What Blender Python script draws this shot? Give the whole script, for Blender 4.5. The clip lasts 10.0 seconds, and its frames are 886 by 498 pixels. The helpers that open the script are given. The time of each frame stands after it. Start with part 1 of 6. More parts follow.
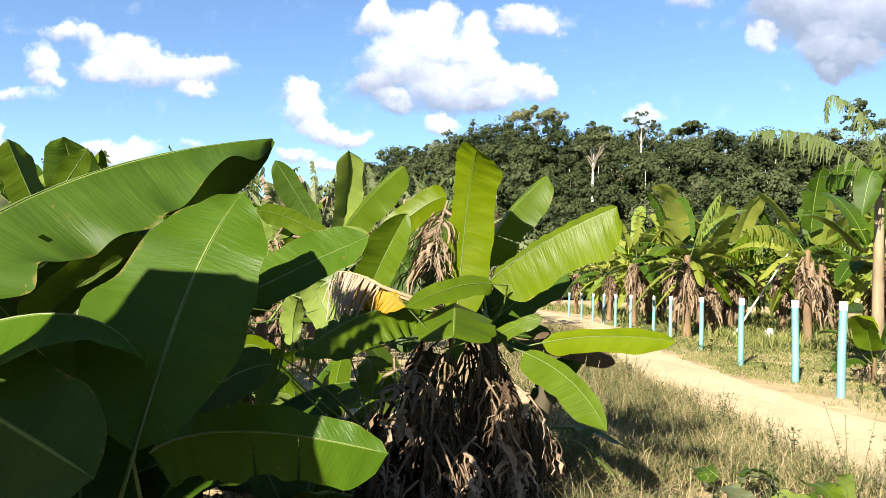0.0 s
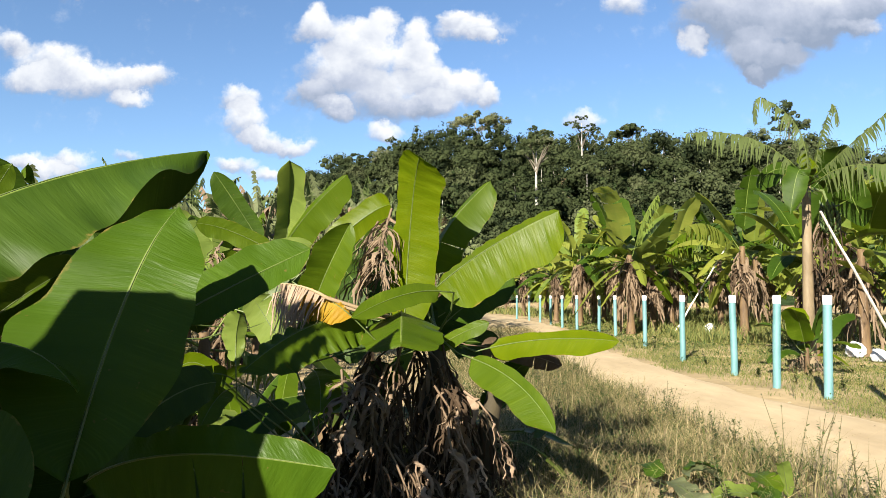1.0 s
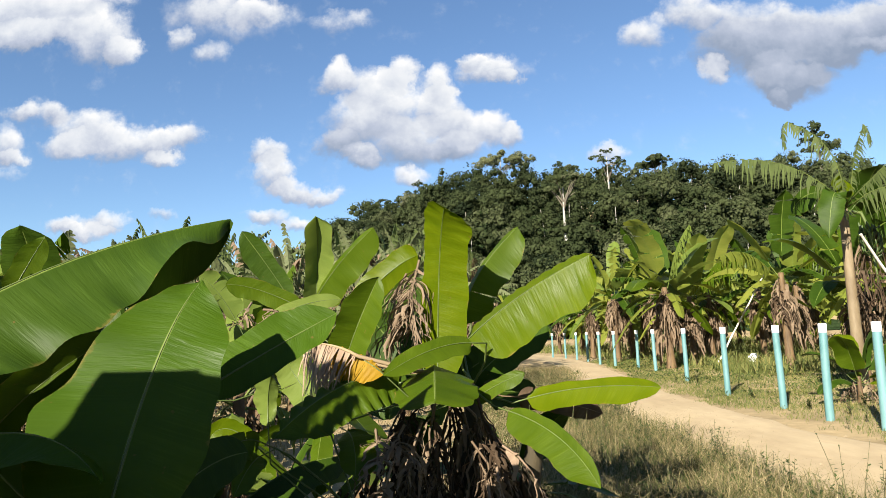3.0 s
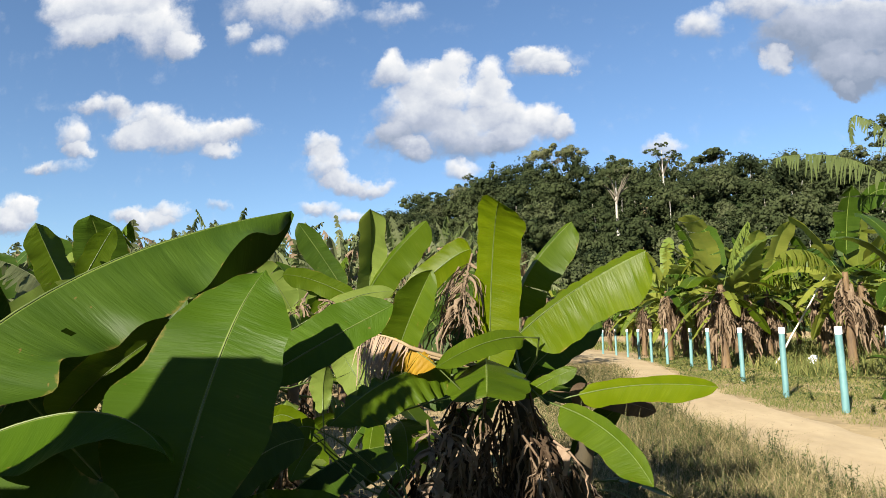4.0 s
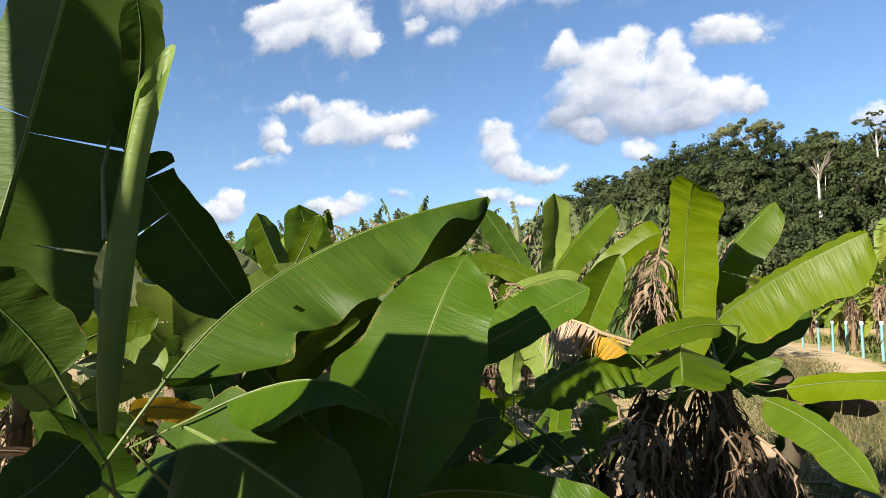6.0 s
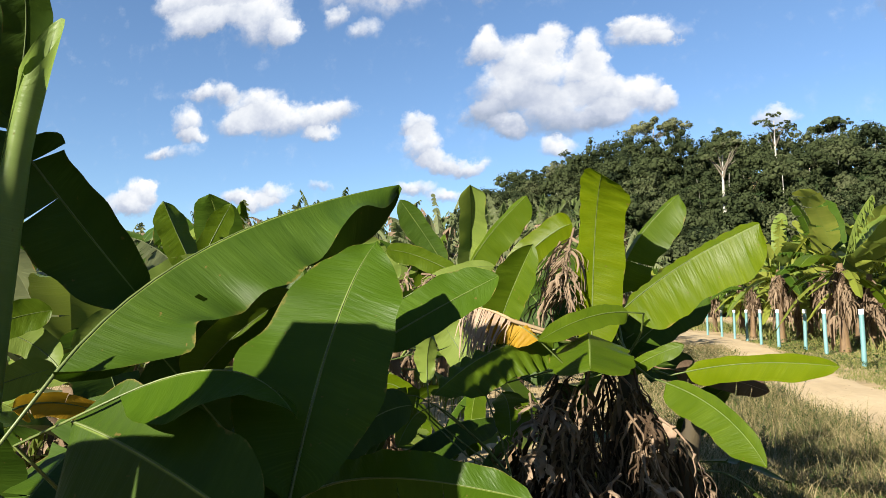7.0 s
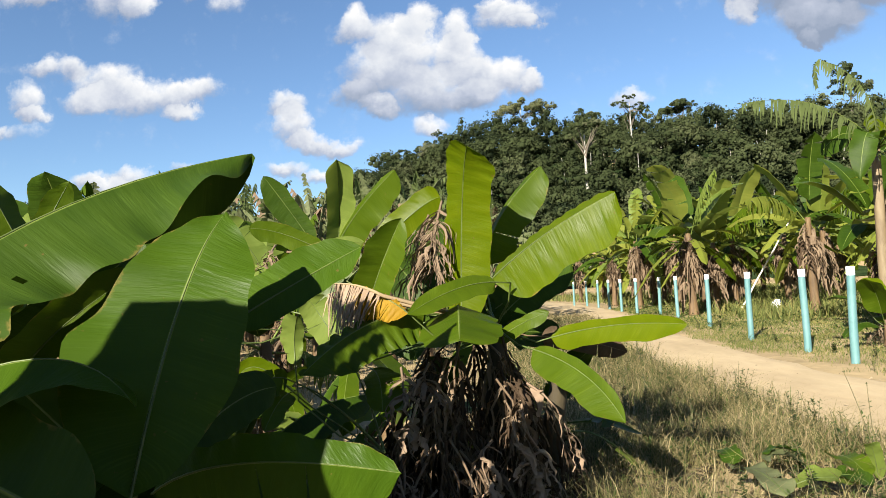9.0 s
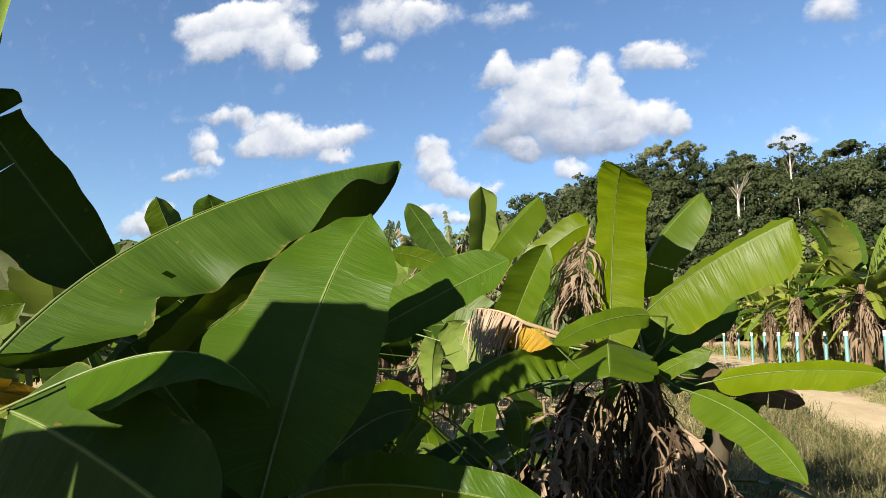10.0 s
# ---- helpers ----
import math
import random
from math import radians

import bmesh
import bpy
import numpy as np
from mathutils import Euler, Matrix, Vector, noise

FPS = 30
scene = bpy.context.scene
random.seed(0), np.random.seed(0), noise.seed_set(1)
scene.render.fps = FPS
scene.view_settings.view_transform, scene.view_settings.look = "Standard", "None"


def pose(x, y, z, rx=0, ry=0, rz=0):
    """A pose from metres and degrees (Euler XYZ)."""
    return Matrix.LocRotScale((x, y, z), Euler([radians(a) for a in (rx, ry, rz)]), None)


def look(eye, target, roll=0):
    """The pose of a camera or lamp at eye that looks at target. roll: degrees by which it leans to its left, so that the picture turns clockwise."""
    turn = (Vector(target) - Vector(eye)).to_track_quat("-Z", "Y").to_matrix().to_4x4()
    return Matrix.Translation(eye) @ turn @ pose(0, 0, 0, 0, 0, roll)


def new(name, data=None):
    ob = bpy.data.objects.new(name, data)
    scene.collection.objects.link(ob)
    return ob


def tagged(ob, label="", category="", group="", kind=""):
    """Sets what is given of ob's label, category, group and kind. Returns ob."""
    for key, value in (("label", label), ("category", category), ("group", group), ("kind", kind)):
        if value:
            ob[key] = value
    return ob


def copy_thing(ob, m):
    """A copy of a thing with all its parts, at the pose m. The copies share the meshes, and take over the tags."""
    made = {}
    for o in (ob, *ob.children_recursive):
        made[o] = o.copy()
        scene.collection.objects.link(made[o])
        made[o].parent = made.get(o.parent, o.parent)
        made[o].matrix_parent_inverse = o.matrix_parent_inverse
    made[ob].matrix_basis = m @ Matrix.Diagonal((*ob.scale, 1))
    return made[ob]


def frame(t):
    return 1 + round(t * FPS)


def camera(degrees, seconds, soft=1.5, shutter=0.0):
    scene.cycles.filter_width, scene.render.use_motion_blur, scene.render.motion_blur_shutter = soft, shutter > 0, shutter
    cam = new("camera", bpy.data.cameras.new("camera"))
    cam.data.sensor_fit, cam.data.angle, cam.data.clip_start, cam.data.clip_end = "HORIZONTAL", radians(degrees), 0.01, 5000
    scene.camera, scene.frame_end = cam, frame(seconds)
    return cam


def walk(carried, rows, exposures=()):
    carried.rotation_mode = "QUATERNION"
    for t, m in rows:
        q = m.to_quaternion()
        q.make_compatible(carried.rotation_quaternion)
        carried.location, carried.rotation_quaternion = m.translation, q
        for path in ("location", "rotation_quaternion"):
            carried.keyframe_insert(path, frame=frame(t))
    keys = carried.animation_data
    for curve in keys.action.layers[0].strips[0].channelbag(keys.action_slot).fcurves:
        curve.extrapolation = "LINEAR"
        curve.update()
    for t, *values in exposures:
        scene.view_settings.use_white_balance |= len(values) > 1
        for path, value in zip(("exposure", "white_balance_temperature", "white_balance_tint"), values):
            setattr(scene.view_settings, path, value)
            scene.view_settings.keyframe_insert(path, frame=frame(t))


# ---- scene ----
cam = camera(66.4, 10.0, soft=0.75)
PATH = [
    (0, (0.152, -0.4, 1.363), (-0.045, 1.587, 1.48), 2.2),
    (0.5, (0.163, -0.351, 1.372), (0.172, 1.646, 1.491), 0.8),
    (1, (0.164, -0.39, 1.374), (0.122, 1.604, 1.512), 0.2),
    (1.5, (0.173, -0.349, 1.379), (0.097, 1.643, 1.535), 0.1),
    (2, (0.173, -0.357, 1.387), (0.08, 1.633, 1.562), -0.1),
    (2.5, (0.18, -0.327, 1.424), (0.098, 1.658, 1.654), -1.3),
    (2.7, (0.178, -0.331, 1.436), (0.08, 1.65, 1.696), -2.0),
    (4, (0.153, -0.354, 1.436), (-0.122, 1.612, 1.681), -1.2),
    (4.5, (0.132, -0.381, 1.426), (-0.283, 1.56, 1.664), -0.6),
    (5, (0.108, -0.377, 1.439), (-0.499, 1.512, 1.69), -0.4),
    (6.5, (0.087, -0.414, 1.416), (-0.689, 1.421, 1.601), 0.1),
    (7, (0.124, -0.385, 1.41), (-0.428, 1.528, 1.596), -0.5),
    (7.5, (0.131, -0.37, 1.414), (-0.246, 1.583, 1.615), -0.7),
    (8, (0.148, -0.417, 1.392), (-0.05, 1.563, 1.592), -0.6),
    (8.5, (0.151, -0.457, 1.381), (0.023, 1.531, 1.561), -1.9),
    (9, (0.154, -0.302, 1.378), (-0.043, 1.685, 1.496), -3.0),
    (9.5, (0.131, -0.252, 1.365), (-0.351, 1.684, 1.492), -2.0),
    (10, (0.078, -0.123, 1.302), (-0.508, 1.772, 1.555), -0.1),
]
walk(cam, [(t, look(eye, target, roll)) for t, eye, target, roll in PATH], [(0, 2.38), (0.5, 2.16), (1, 2.02), (2.5, 1.91), (4.5, 1.81), (5.2, 1.86), (6.5, 2.02), (7.5, 1.9), (9, 1.87), (10, 1.89)])
SKY_GAIN = 0.031
SKY_TINT = (1.15, 1.3, 1.45)

# ---- world, sun ----
SUN_HEAD = radians(24)      # the light travels away from the first view, a little to the right
SUN_UP = radians(26)
world = bpy.data.worlds.new("sky")
scene.world = world
world.use_nodes = True


class Nodes:
    """A small helper to wire node trees."""

    def __init__(self, tree):
        self.t = tree
        tree.nodes.clear()

    def add(self, kind, ins=None, **props):
        n = self.t.nodes.new(kind)
        for k, v in props.items():
            setattr(n, k, v)
        for k, v in (ins or {}).items():
            if isinstance(v, bpy.types.NodeSocket):
                self.t.links.new(v, n.inputs[k])
            else:
                n.inputs[k].default_value = v
        return n

    def math(self, op, a, b=0.0, clamp=False):
        return self.add("ShaderNodeMath", {0: a, 1: b}, operation=op, use_clamp=clamp).outputs[0]

    def vec(self, op, a, b=(0, 0, 0)):
        n = self.add("ShaderNodeVectorMath", {0: a, 1: b}, operation=op)
        return n.outputs["Value"] if op in ("DOT_PRODUCT", "LENGTH") else n.outputs[0]

    def ramp(self, fac, stops, interp="LINEAR"):
        n = self.add("ShaderNodeValToRGB", {0: fac})
        r = n.color_ramp
        r.interpolation = interp
        while len(r.elements) < len(stops):
            r.elements.new(0.5)
        for e, (p, c) in zip(r.elements, stops):
            e.position, e.color = p, (*c, 1) if len(c) == 3 else c
        return n.outputs[0]

    def mix(self, fac, a, b, blend="MIX"):
        n = self.add("ShaderNodeMix", data_type="RGBA", blend_type=blend)
        for sock, v in ((n.inputs[0], fac), (n.inputs[6], a), (n.inputs[7], b)):
            if isinstance(v, bpy.types.NodeSocket):
                self.t.links.new(v, sock)
            else:
                sock.default_value = (*v, 1) if isinstance(v, tuple) and len(v) == 3 else v
        return n.outputs[2]

    def noise(self, vector, scale, detail=4.0, rough=0.55, out=0):
        return self.add("ShaderNodeTexNoise", {"Vector": vector, "Scale": scale, "Detail": detail, "Roughness": rough}).outputs[out]


W = Nodes(world.node_tree)
sky = W.add("ShaderNodeTexSky", sky_type="NISHITA", sun_disc=False, sun_elevation=SUN_UP, sun_rotation=SUN_HEAD + math.pi,
            altitude=300, air_density=1.0, dust_density=0.15, ozone_density=2.0)
direction = W.add("ShaderNodeTexCoord").outputs["Generated"]
xyz = W.add("ShaderNodeSeparateXYZ", {0: direction})
ahead = W.math("MAXIMUM", xyz.outputs[1], 0.05)
uv = W.add("ShaderNodeCombineXYZ", {0: W.math("DIVIDE", xyz.outputs[0], ahead), 1: W.math("DIVIDE", xyz.outputs[2], ahead), 2: 0.0}).outputs[0]
warp = W.vec("SUBTRACT", W.noise(uv, 17.0, 9.0, 0.62, 1), (0.5, 0.5, 0.5))
warped = W.vec("ADD", uv, W.vec("MULTIPLY", warp, (0.07, 0.06, 0.0)))
fine = W.noise(uv, 24.0, 6.0, 0.6)
cloud_sum = [None, None]


def cloud(blobs, strength=1.0, grey=0.0):
    """Adds one cumulus to the sky: puffs given by place and radius on the plane one unit ahead."""
    for u, v, ru, rv in blobs:
        d = W.vec("MULTIPLY", W.vec("SUBTRACT", warped, (u, v, 0)), (1 / ru, 1 / rv, 0))
        near = W.math("SUBTRACT", 1.25, W.vec("DOT_PRODUCT", d, d))
        near = W.math("MULTIPLY", W.math("MAXIMUM", near, 0.0), strength)
        lit = W.math("MULTIPLY", near, W.math("SUBTRACT", W.vec("DOT_PRODUCT", d, (0.2, 0.85, 0)), grey))
        for i, x in enumerate((near, lit)):
            cloud_sum[i] = x if cloud_sum[i] is None else W.math("ADD", cloud_sum[i], x)


cloud([(-0.219, 0.412, 0.031, 0.032), (-0.174, 0.388, 0.046, 0.037), (-0.121, 0.406, 0.031, 0.029), (-0.135, 0.357, 0.060, 0.050), (-0.061, 0.386, 0.030, 0.036), (-0.058, 0.346, 0.040, 0.040), (-0.021, 0.317, 0.041, 0.031), (0.023, 0.311, 0.034, 0.026), (0.050, 0.297, 0.019, 0.015)], 1, 0)
cloud([(-0.197, 0.331, 0.055, 0.041), (-0.220, 0.301, 0.037, 0.027), (-0.110, 0.297, 0.072, 0.040), (-0.034, 0.285, 0.049, 0.024), (-0.185, 0.278, 0.028, 0.018)], 1, 0.3)
cloud([(-0.793, 0.561, 0.051, 0.032), (-0.697, 0.548, 0.098, 0.052), (-0.604, 0.507, 0.065, 0.051), (-0.566, 0.475, 0.035, 0.026), (-0.740, 0.519, 0.077, 0.027), (-0.665, 0.575, 0.118, 0.031)], 1, 0)
cloud([(-0.424, 0.542, 0.088, 0.034), (-0.345, 0.526, 0.048, 0.023), (-0.418, 0.462, 0.035, 0.018), (-0.472, 0.491, 0.020, 0.020)], 0.6, 0.1)
cloud([(-0.623, 0.353, 0.063, 0.032), (-0.557, 0.329, 0.081, 0.031), (-0.656, 0.326, 0.049, 0.024), (-0.500, 0.300, 0.032, 0.015)], 1, 0)
cloud([(-0.461, 0.335, 0.034, 0.023), (-0.729, 0.391, 0.029, 0.018), (-0.677, 0.383, 0.026, 0.022), (-0.818, 0.287, 0.025, 0.014)], 0.6, 0)
cloud([(-0.760, 0.336, 0.033, 0.036), (-0.750, 0.307, 0.029, 0.016)], 0.9, 0)
cloud([(-0.330, 0.296, 0.034, 0.022), (-0.318, 0.264, 0.033, 0.029), (-0.296, 0.237, 0.038, 0.018)], 0.95, 0)
cloud([(-0.245, 0.225, 0.029, 0.014)], 0.6, 0.1)
cloud([(0.011, 0.406, 0.041, 0.023), (0.040, 0.389, 0.024, 0.014), (-0.006, 0.422, 0.020, 0.016)], 0.9, 0)
cloud([(-0.204, 0.504, 0.058, 0.019)], 0.55, 0)
cloud([(0.258, 0.445, 0.037, 0.033), (0.326, 0.475, 0.051, 0.031), (0.354, 0.377, 0.020, 0.023)], 0.9, 0)
cloud([(0.417, 0.445, 0.092, 0.041), (0.534, 0.435, 0.108, 0.041), (0.614, 0.450, 0.049, 0.041), (0.440, 0.360, 0.043, 0.041), (0.442, 0.328, 0.021, 0.012)], 0.95, 0.45)
cloud([(0.589, 0.401, 0.038, 0.012)], 0.6, 0.2)
cloud([(-0.111, 0.245, 0.031, 0.016), (0.191, 0.263, 0.033, 0.020)], 0.9, 0)
cloud([(-0.858, 0.208, 0.043, 0.034), (-0.894, 0.195, 0.046, 0.022), (-0.834, 0.218, 0.025, 0.020)], 0.9, 0)
cloud([(-0.581, 0.202, 0.035, 0.019), (-0.651, 0.198, 0.044, 0.017), (-0.617, 0.187, 0.055, 0.013), (-0.335, 0.199, 0.042, 0.014), (-0.287, 0.184, 0.038, 0.012)], 0.85, 0)
cloud([(-0.498, 0.208, 0.026, 0.011)], 0.6, 0)
cloud([(0.398, 0.410, 0.075, 0.039), (0.485, 0.393, 0.083, 0.044), (0.557, 0.412, 0.074, 0.039), (0.477, 0.349, 0.058, 0.032)], 0.9, 0.6)
cloud([(-0.481, 0.327, 0.059, 0.025), (-0.707, 0.386, 0.065, 0.026), (-0.257, 0.227, 0.054, 0.016), (-0.384, 0.513, 0.115, 0.039), (0.053, 0.402, 0.040, 0.019), (-0.784, 0.281, 0.066, 0.014)], 0.5, 0.05)
dense = W.math("ADD", cloud_sum[0], W.math("MULTIPLY", W.math("SUBTRACT", fine, 0.5), 1.6))
cover = W.add("ShaderNodeMapRange", {"Value": dense, "From Min": 0.06, "From Max": 1.2, "To Min": 0.0, "To Max": 1.0}, interpolation_type="SMOOTHSTEP").outputs[0]
front = W.add("ShaderNodeMapRange", {"Value": xyz.outputs[1], "From Min": 0.05, "From Max": 0.25}).outputs[0]
shade = W.math("DIVIDE", cloud_sum[1], W.math("MAXIMUM", cloud_sum[0], 0.2))
shade = W.math("ADD", shade, W.math("MULTIPLY", W.math("SUBTRACT", fine, 0.5), 0.8))
tone = W.ramp(W.math("ADD", W.math("MULTIPLY", shade, 0.75), 0.63, True), [(0.0, (0.085, 0.104, 0.14)), (0.35, (0.145, 0.16, 0.195)), (0.62, (0.212, 0.222, 0.24)), (1.0, (0.285, 0.284, 0.283))])
# thin general cloud everywhere, also behind the camera
wide = W.noise(W.vec("MULTIPLY", direction, (1, 1, 2.2)), 2.6, 7.0, 0.6)
behind = W.math("SUBTRACT", 1.0, front)
scatter = W.math("MULTIPLY", W.add("ShaderNodeMapRange", {"Value": wide, "From Min": 0.68, "From Max": 0.82}).outputs[0], behind)
mask = W.math("MAXIMUM", W.math("MULTIPLY", cover, front), scatter)
blue = W.mix(1.0, sky.outputs[0], (SKY_GAIN * SKY_TINT[0], SKY_GAIN * SKY_TINT[1], SKY_GAIN * SKY_TINT[2]), "MULTIPLY")
both = W.mix(mask, blue, tone)
W.add("ShaderNodeOutputWorld", {0: W.add("ShaderNodeBackground", {0: both, 1: 1.0}).outputs[0]})

sun = new("sun", bpy.data.lights.new("sun", "SUN"))
sun.data.energy, sun.data.angle, sun.data.color = 5.0, radians(0.53), (1.0, 0.92, 0.78)
sun_from = Vector((-math.sin(SUN_HEAD) * math.cos(SUN_UP), -math.cos(SUN_HEAD) * math.cos(SUN_UP), math.sin(SUN_UP)))
sun.matrix_world = look(sun_from * 50, (0, 0, 0))


# ---- materials ----
def material(name):
    m = bpy.data.materials.new(name)
    m.use_nodes = True
    return m, Nodes(m.node_tree)


def finish(N, shader):
    N.add("ShaderNodeOutputMaterial", {0: shader})


def leaf_material(name, dark, light, glow, through_light=0.4, rough=0.36, dry_edge=0.5, rib=(0.12, 0.16, 0.035), spec=0.07):
    """A leaf blade: side veins as fine relief, a pale midrib line, worn margins, light shining through."""
    m, N = material(name)
    tc = N.add("ShaderNodeTexCoord")
    at = N.add("ShaderNodeSeparateXYZ", {0: tc.outputs["UV"]})
    u, v = at.outputs[0], at.outputs[1]
    side = N.math("ABSOLUTE", N.math("SUBTRACT", v, 0.5))        # 0 at the midrib, 0.5 at the margin
    slant = N.math("ADD", u, N.math("MULTIPLY", side, 0.10))
    stretch = N.add("ShaderNodeCombineXYZ", {0: N.math("MULTIPLY", slant, 60.0), 1: N.math("MULTIPLY", side, 3.0), 2: N.add("ShaderNodeObjectInfo").outputs["Random"]}).outputs[0]
    vein = N.noise(stretch, 1.0, 3.0, 0.6)
    broad = N.noise(tc.outputs["Object"], 5.0, 4.0)
    pick = N.add("ShaderNodeObjectInfo").outputs["Random"]
    fold = N.noise(N.add("ShaderNodeCombineXYZ", {0: N.math("MULTIPLY", slant, 16.0), 1: N.math("MULTIPLY", side, 0.5), 2: N.math("ADD", N.math("MULTIPLY", N.math("GREATER_THAN", v, 0.5), 7.0), pick)}).outputs[0], 1.0, 2.0, 0.5)
    fac = N.math("ADD", N.math("ADD", N.math("MULTIPLY", vein, 0.35), N.math("MULTIPLY", N.math("SUBTRACT", fold, 0.35), 0.9)), N.math("ADD", N.math("MULTIPLY", broad, 0.55), N.math("MULTIPLY", pick, 0.35)))
    col = N.mix(N.math("SUBTRACT", fac, 0.22, True), dark, light)
    fine = N.noise(N.add("ShaderNodeCombineXYZ", {0: N.math("MULTIPLY", slant, 260.0), 1: N.math("MULTIPLY", side, 1.2), 2: pick}).outputs[0], 1.0, 1.0, 0.4)
    dusty = N.math("MULTIPLY", N.add("ShaderNodeMapRange", {"Value": fine, "From Min": 0.52, "From Max": 0.66}).outputs[0], N.add("ShaderNodeMapRange", {"Value": broad, "From Min": 0.46, "From Max": 0.66, "To Max": 0.35}).outputs[0])
    col = N.mix(dusty, col, tuple(min(0.6, 1.5 * q + 0.006) for q in light))
    spot = N.noise(tc.outputs["Object"], 38.0, 2.0, 0.5)
    col = N.mix(N.add("ShaderNodeMapRange", {"Value": spot, "From Min": 0.72, "From Max": 0.76, "To Max": 0.6}).outputs[0], col, (0.1, 0.065, 0.02))
    line = N.add("ShaderNodeMapRange", {"Value": side, "From Min": 0.006, "From Max": 0.016, "To Min": 1.0, "To Max": 0.0}).outputs[0]
    col = N.mix(line, col, rib)
    worn = N.math("ADD", N.math("MULTIPLY", side, 2.0), N.math("MULTIPLY", N.math("SUBTRACT", N.noise(tc.outputs["Object"], 14.0, 5.0, 0.7), 0.5), 0.42))
    edge = N.add("ShaderNodeMapRange", {"Value": worn, "From Min": 0.99, "From Max": 1.06, "To Min": 0.0, "To Max": dry_edge}).outputs[0]
    col = N.mix(edge, col, (0.20, 0.12, 0.04))
    ridge = N.add("ShaderNodeBump", {"Strength": 0.3, "Distance": 0.012, "Height": fold})
    bump = N.add("ShaderNodeBump", {"Strength": 0.45, "Distance": 0.006, "Height": vein, "Normal": ridge.outputs[0]})
    gloss = N.math("ADD", rough, N.math("MULTIPLY", N.math("SUBTRACT", broad, 0.5), 0.3))
    skin = N.add("ShaderNodeBsdfPrincipled", {"Base Color": col, "Roughness": gloss, "Specular IOR Level": spec, "Normal": bump.outputs[0]})
    shine = N.mix(edge, N.mix(vein, glow, (glow[0] * 0.7, glow[1] * 0.75, glow[2])), (0.12, 0.07, 0.02))
    thin = N.add("ShaderNodeBsdfTranslucent", {0: shine})
    finish(N, N.add("ShaderNodeMixShader", {0: through_light, 1: skin.outputs[0], 2: thin.outputs[0]}).outputs[0])
    return m


def plain_material(name, a, b, scale, rough=0.8, bump=0.4, dist=0.01, detail=6.0, stretch=(1, 1, 1), c=None, metal=0.0, spec=0.4, use_random=0.0):
    """Two or three colours mixed by noise at two scales, with relief."""
    m, N = material(name)
    pos = N.vec("MULTIPLY", N.add("ShaderNodeTexCoord").outputs["Object"], stretch)
    n1 = N.noise(pos, scale, detail, 0.62)
    n2 = N.noise(pos, scale * 6.3, 4.0, 0.6)
    fac = N.math("ADD", N.math("MULTIPLY", n1, 0.75), N.math("MULTIPLY", n2, 0.35))
    if use_random:
        fac = N.math("ADD", fac, N.math("MULTIPLY", N.math("SUBTRACT", N.add("ShaderNodeObjectInfo").outputs["Random"], 0.5), use_random))
    stops = [(0.38, a), (0.68, b)] + ([(0.85, c)] if c else [])
    col = N.ramp(fac, stops)
    bp = N.add("ShaderNodeBump", {"Strength": bump, "Distance": dist, "Height": fac})
    finish(N, N.add("ShaderNodeBsdfPrincipled", {"Base Color": col, "Roughness": rough, "Metallic": metal, "Specular IOR Level": spec, "Normal": bp.outputs[0]}).outputs[0])
    return m


def blade_material(name, a, b, c, glow):
    """Grass and small foliage, varied piece by piece."""
    m, N = material(name)
    isl = N.add("ShaderNodeNewGeometry").outputs["Random Per Island"]
    patch = N.noise(N.add("ShaderNodeTexCoord").outputs["Object"], 0.9, 3.0)
    fac = N.math("ADD", N.math("MULTIPLY", isl, 0.6), N.math("MULTIPLY", N.math("SUBTRACT", patch, 0.3), 0.9))
    col = N.ramp(fac, [(0.1, a), (0.5, b), (0.9, c)])
    skin = N.add("ShaderNodeBsdfPrincipled", {"Base Color": col, "Roughness": 0.7, "Specular IOR Level": 0.25})
    thin = N.add("ShaderNodeBsdfTranslucent", {0: N.mix(0.5, col, glow)})
    finish(N, N.add("ShaderNodeMixShader", {0: 0.3, 1: skin.outputs[0], 2: thin.outputs[0]}).outputs[0])
    return m


LEAF = leaf_material("banana_leaf_green", (0.01099, 0.02611, 0.002109), (0.02726, 0.05076, 0.003515), (0.04752, 0.098, 0.0038), 0.14, 0.5, spec=0.1)
LEAF_DEEP = leaf_material("banana_leaf_deep", (0.0167, 0.03908, 0.002069), (0.03491, 0.06653, 0.003291), (0.06451, 0.1248, 0.003762), 0.16, 0.45, spec=0.09)
LEAF_FRESH = leaf_material("banana_leaf_fresh", (0.02511, 0.04831, 0.001953), (0.05181, 0.07944, 0.003254), (0.1015, 0.161, 0.003198), 0.26, 0.4, spec=0.11)
LEAF_LIME = leaf_material("banana_leaf_lime", (0.04374, 0.0726, 0.001161), (0.08232, 0.1073, 0.001935), (0.133, 0.1863, 0.001569), 0.36, 0.38, spec=0.09)
LEAF_PALE = leaf_material("banana_leaf_pale", (0.06553, 0.1001, 0.01763), (0.1217, 0.1585, 0.03233), (0.1872, 0.2336, 0.02938), 0.35, 0.42)
LEAF_FIELD = leaf_material("banana_leaf_field", (0.08571, 0.1226, 0.01645), (0.1885, 0.198, 0.03656), (0.3429, 0.3583, 0.03656), 0.45, 0.46, 1.0)
LEAF_GREY = leaf_material("banana_leaf_weathered", (0.06061, 0.07548, 0.03053), (0.1328, 0.1478, 0.07215), (0.1385, 0.1635, 0.06105), 0.35, 0.5, 1.0, (0.1443, 0.1573, 0.08325))
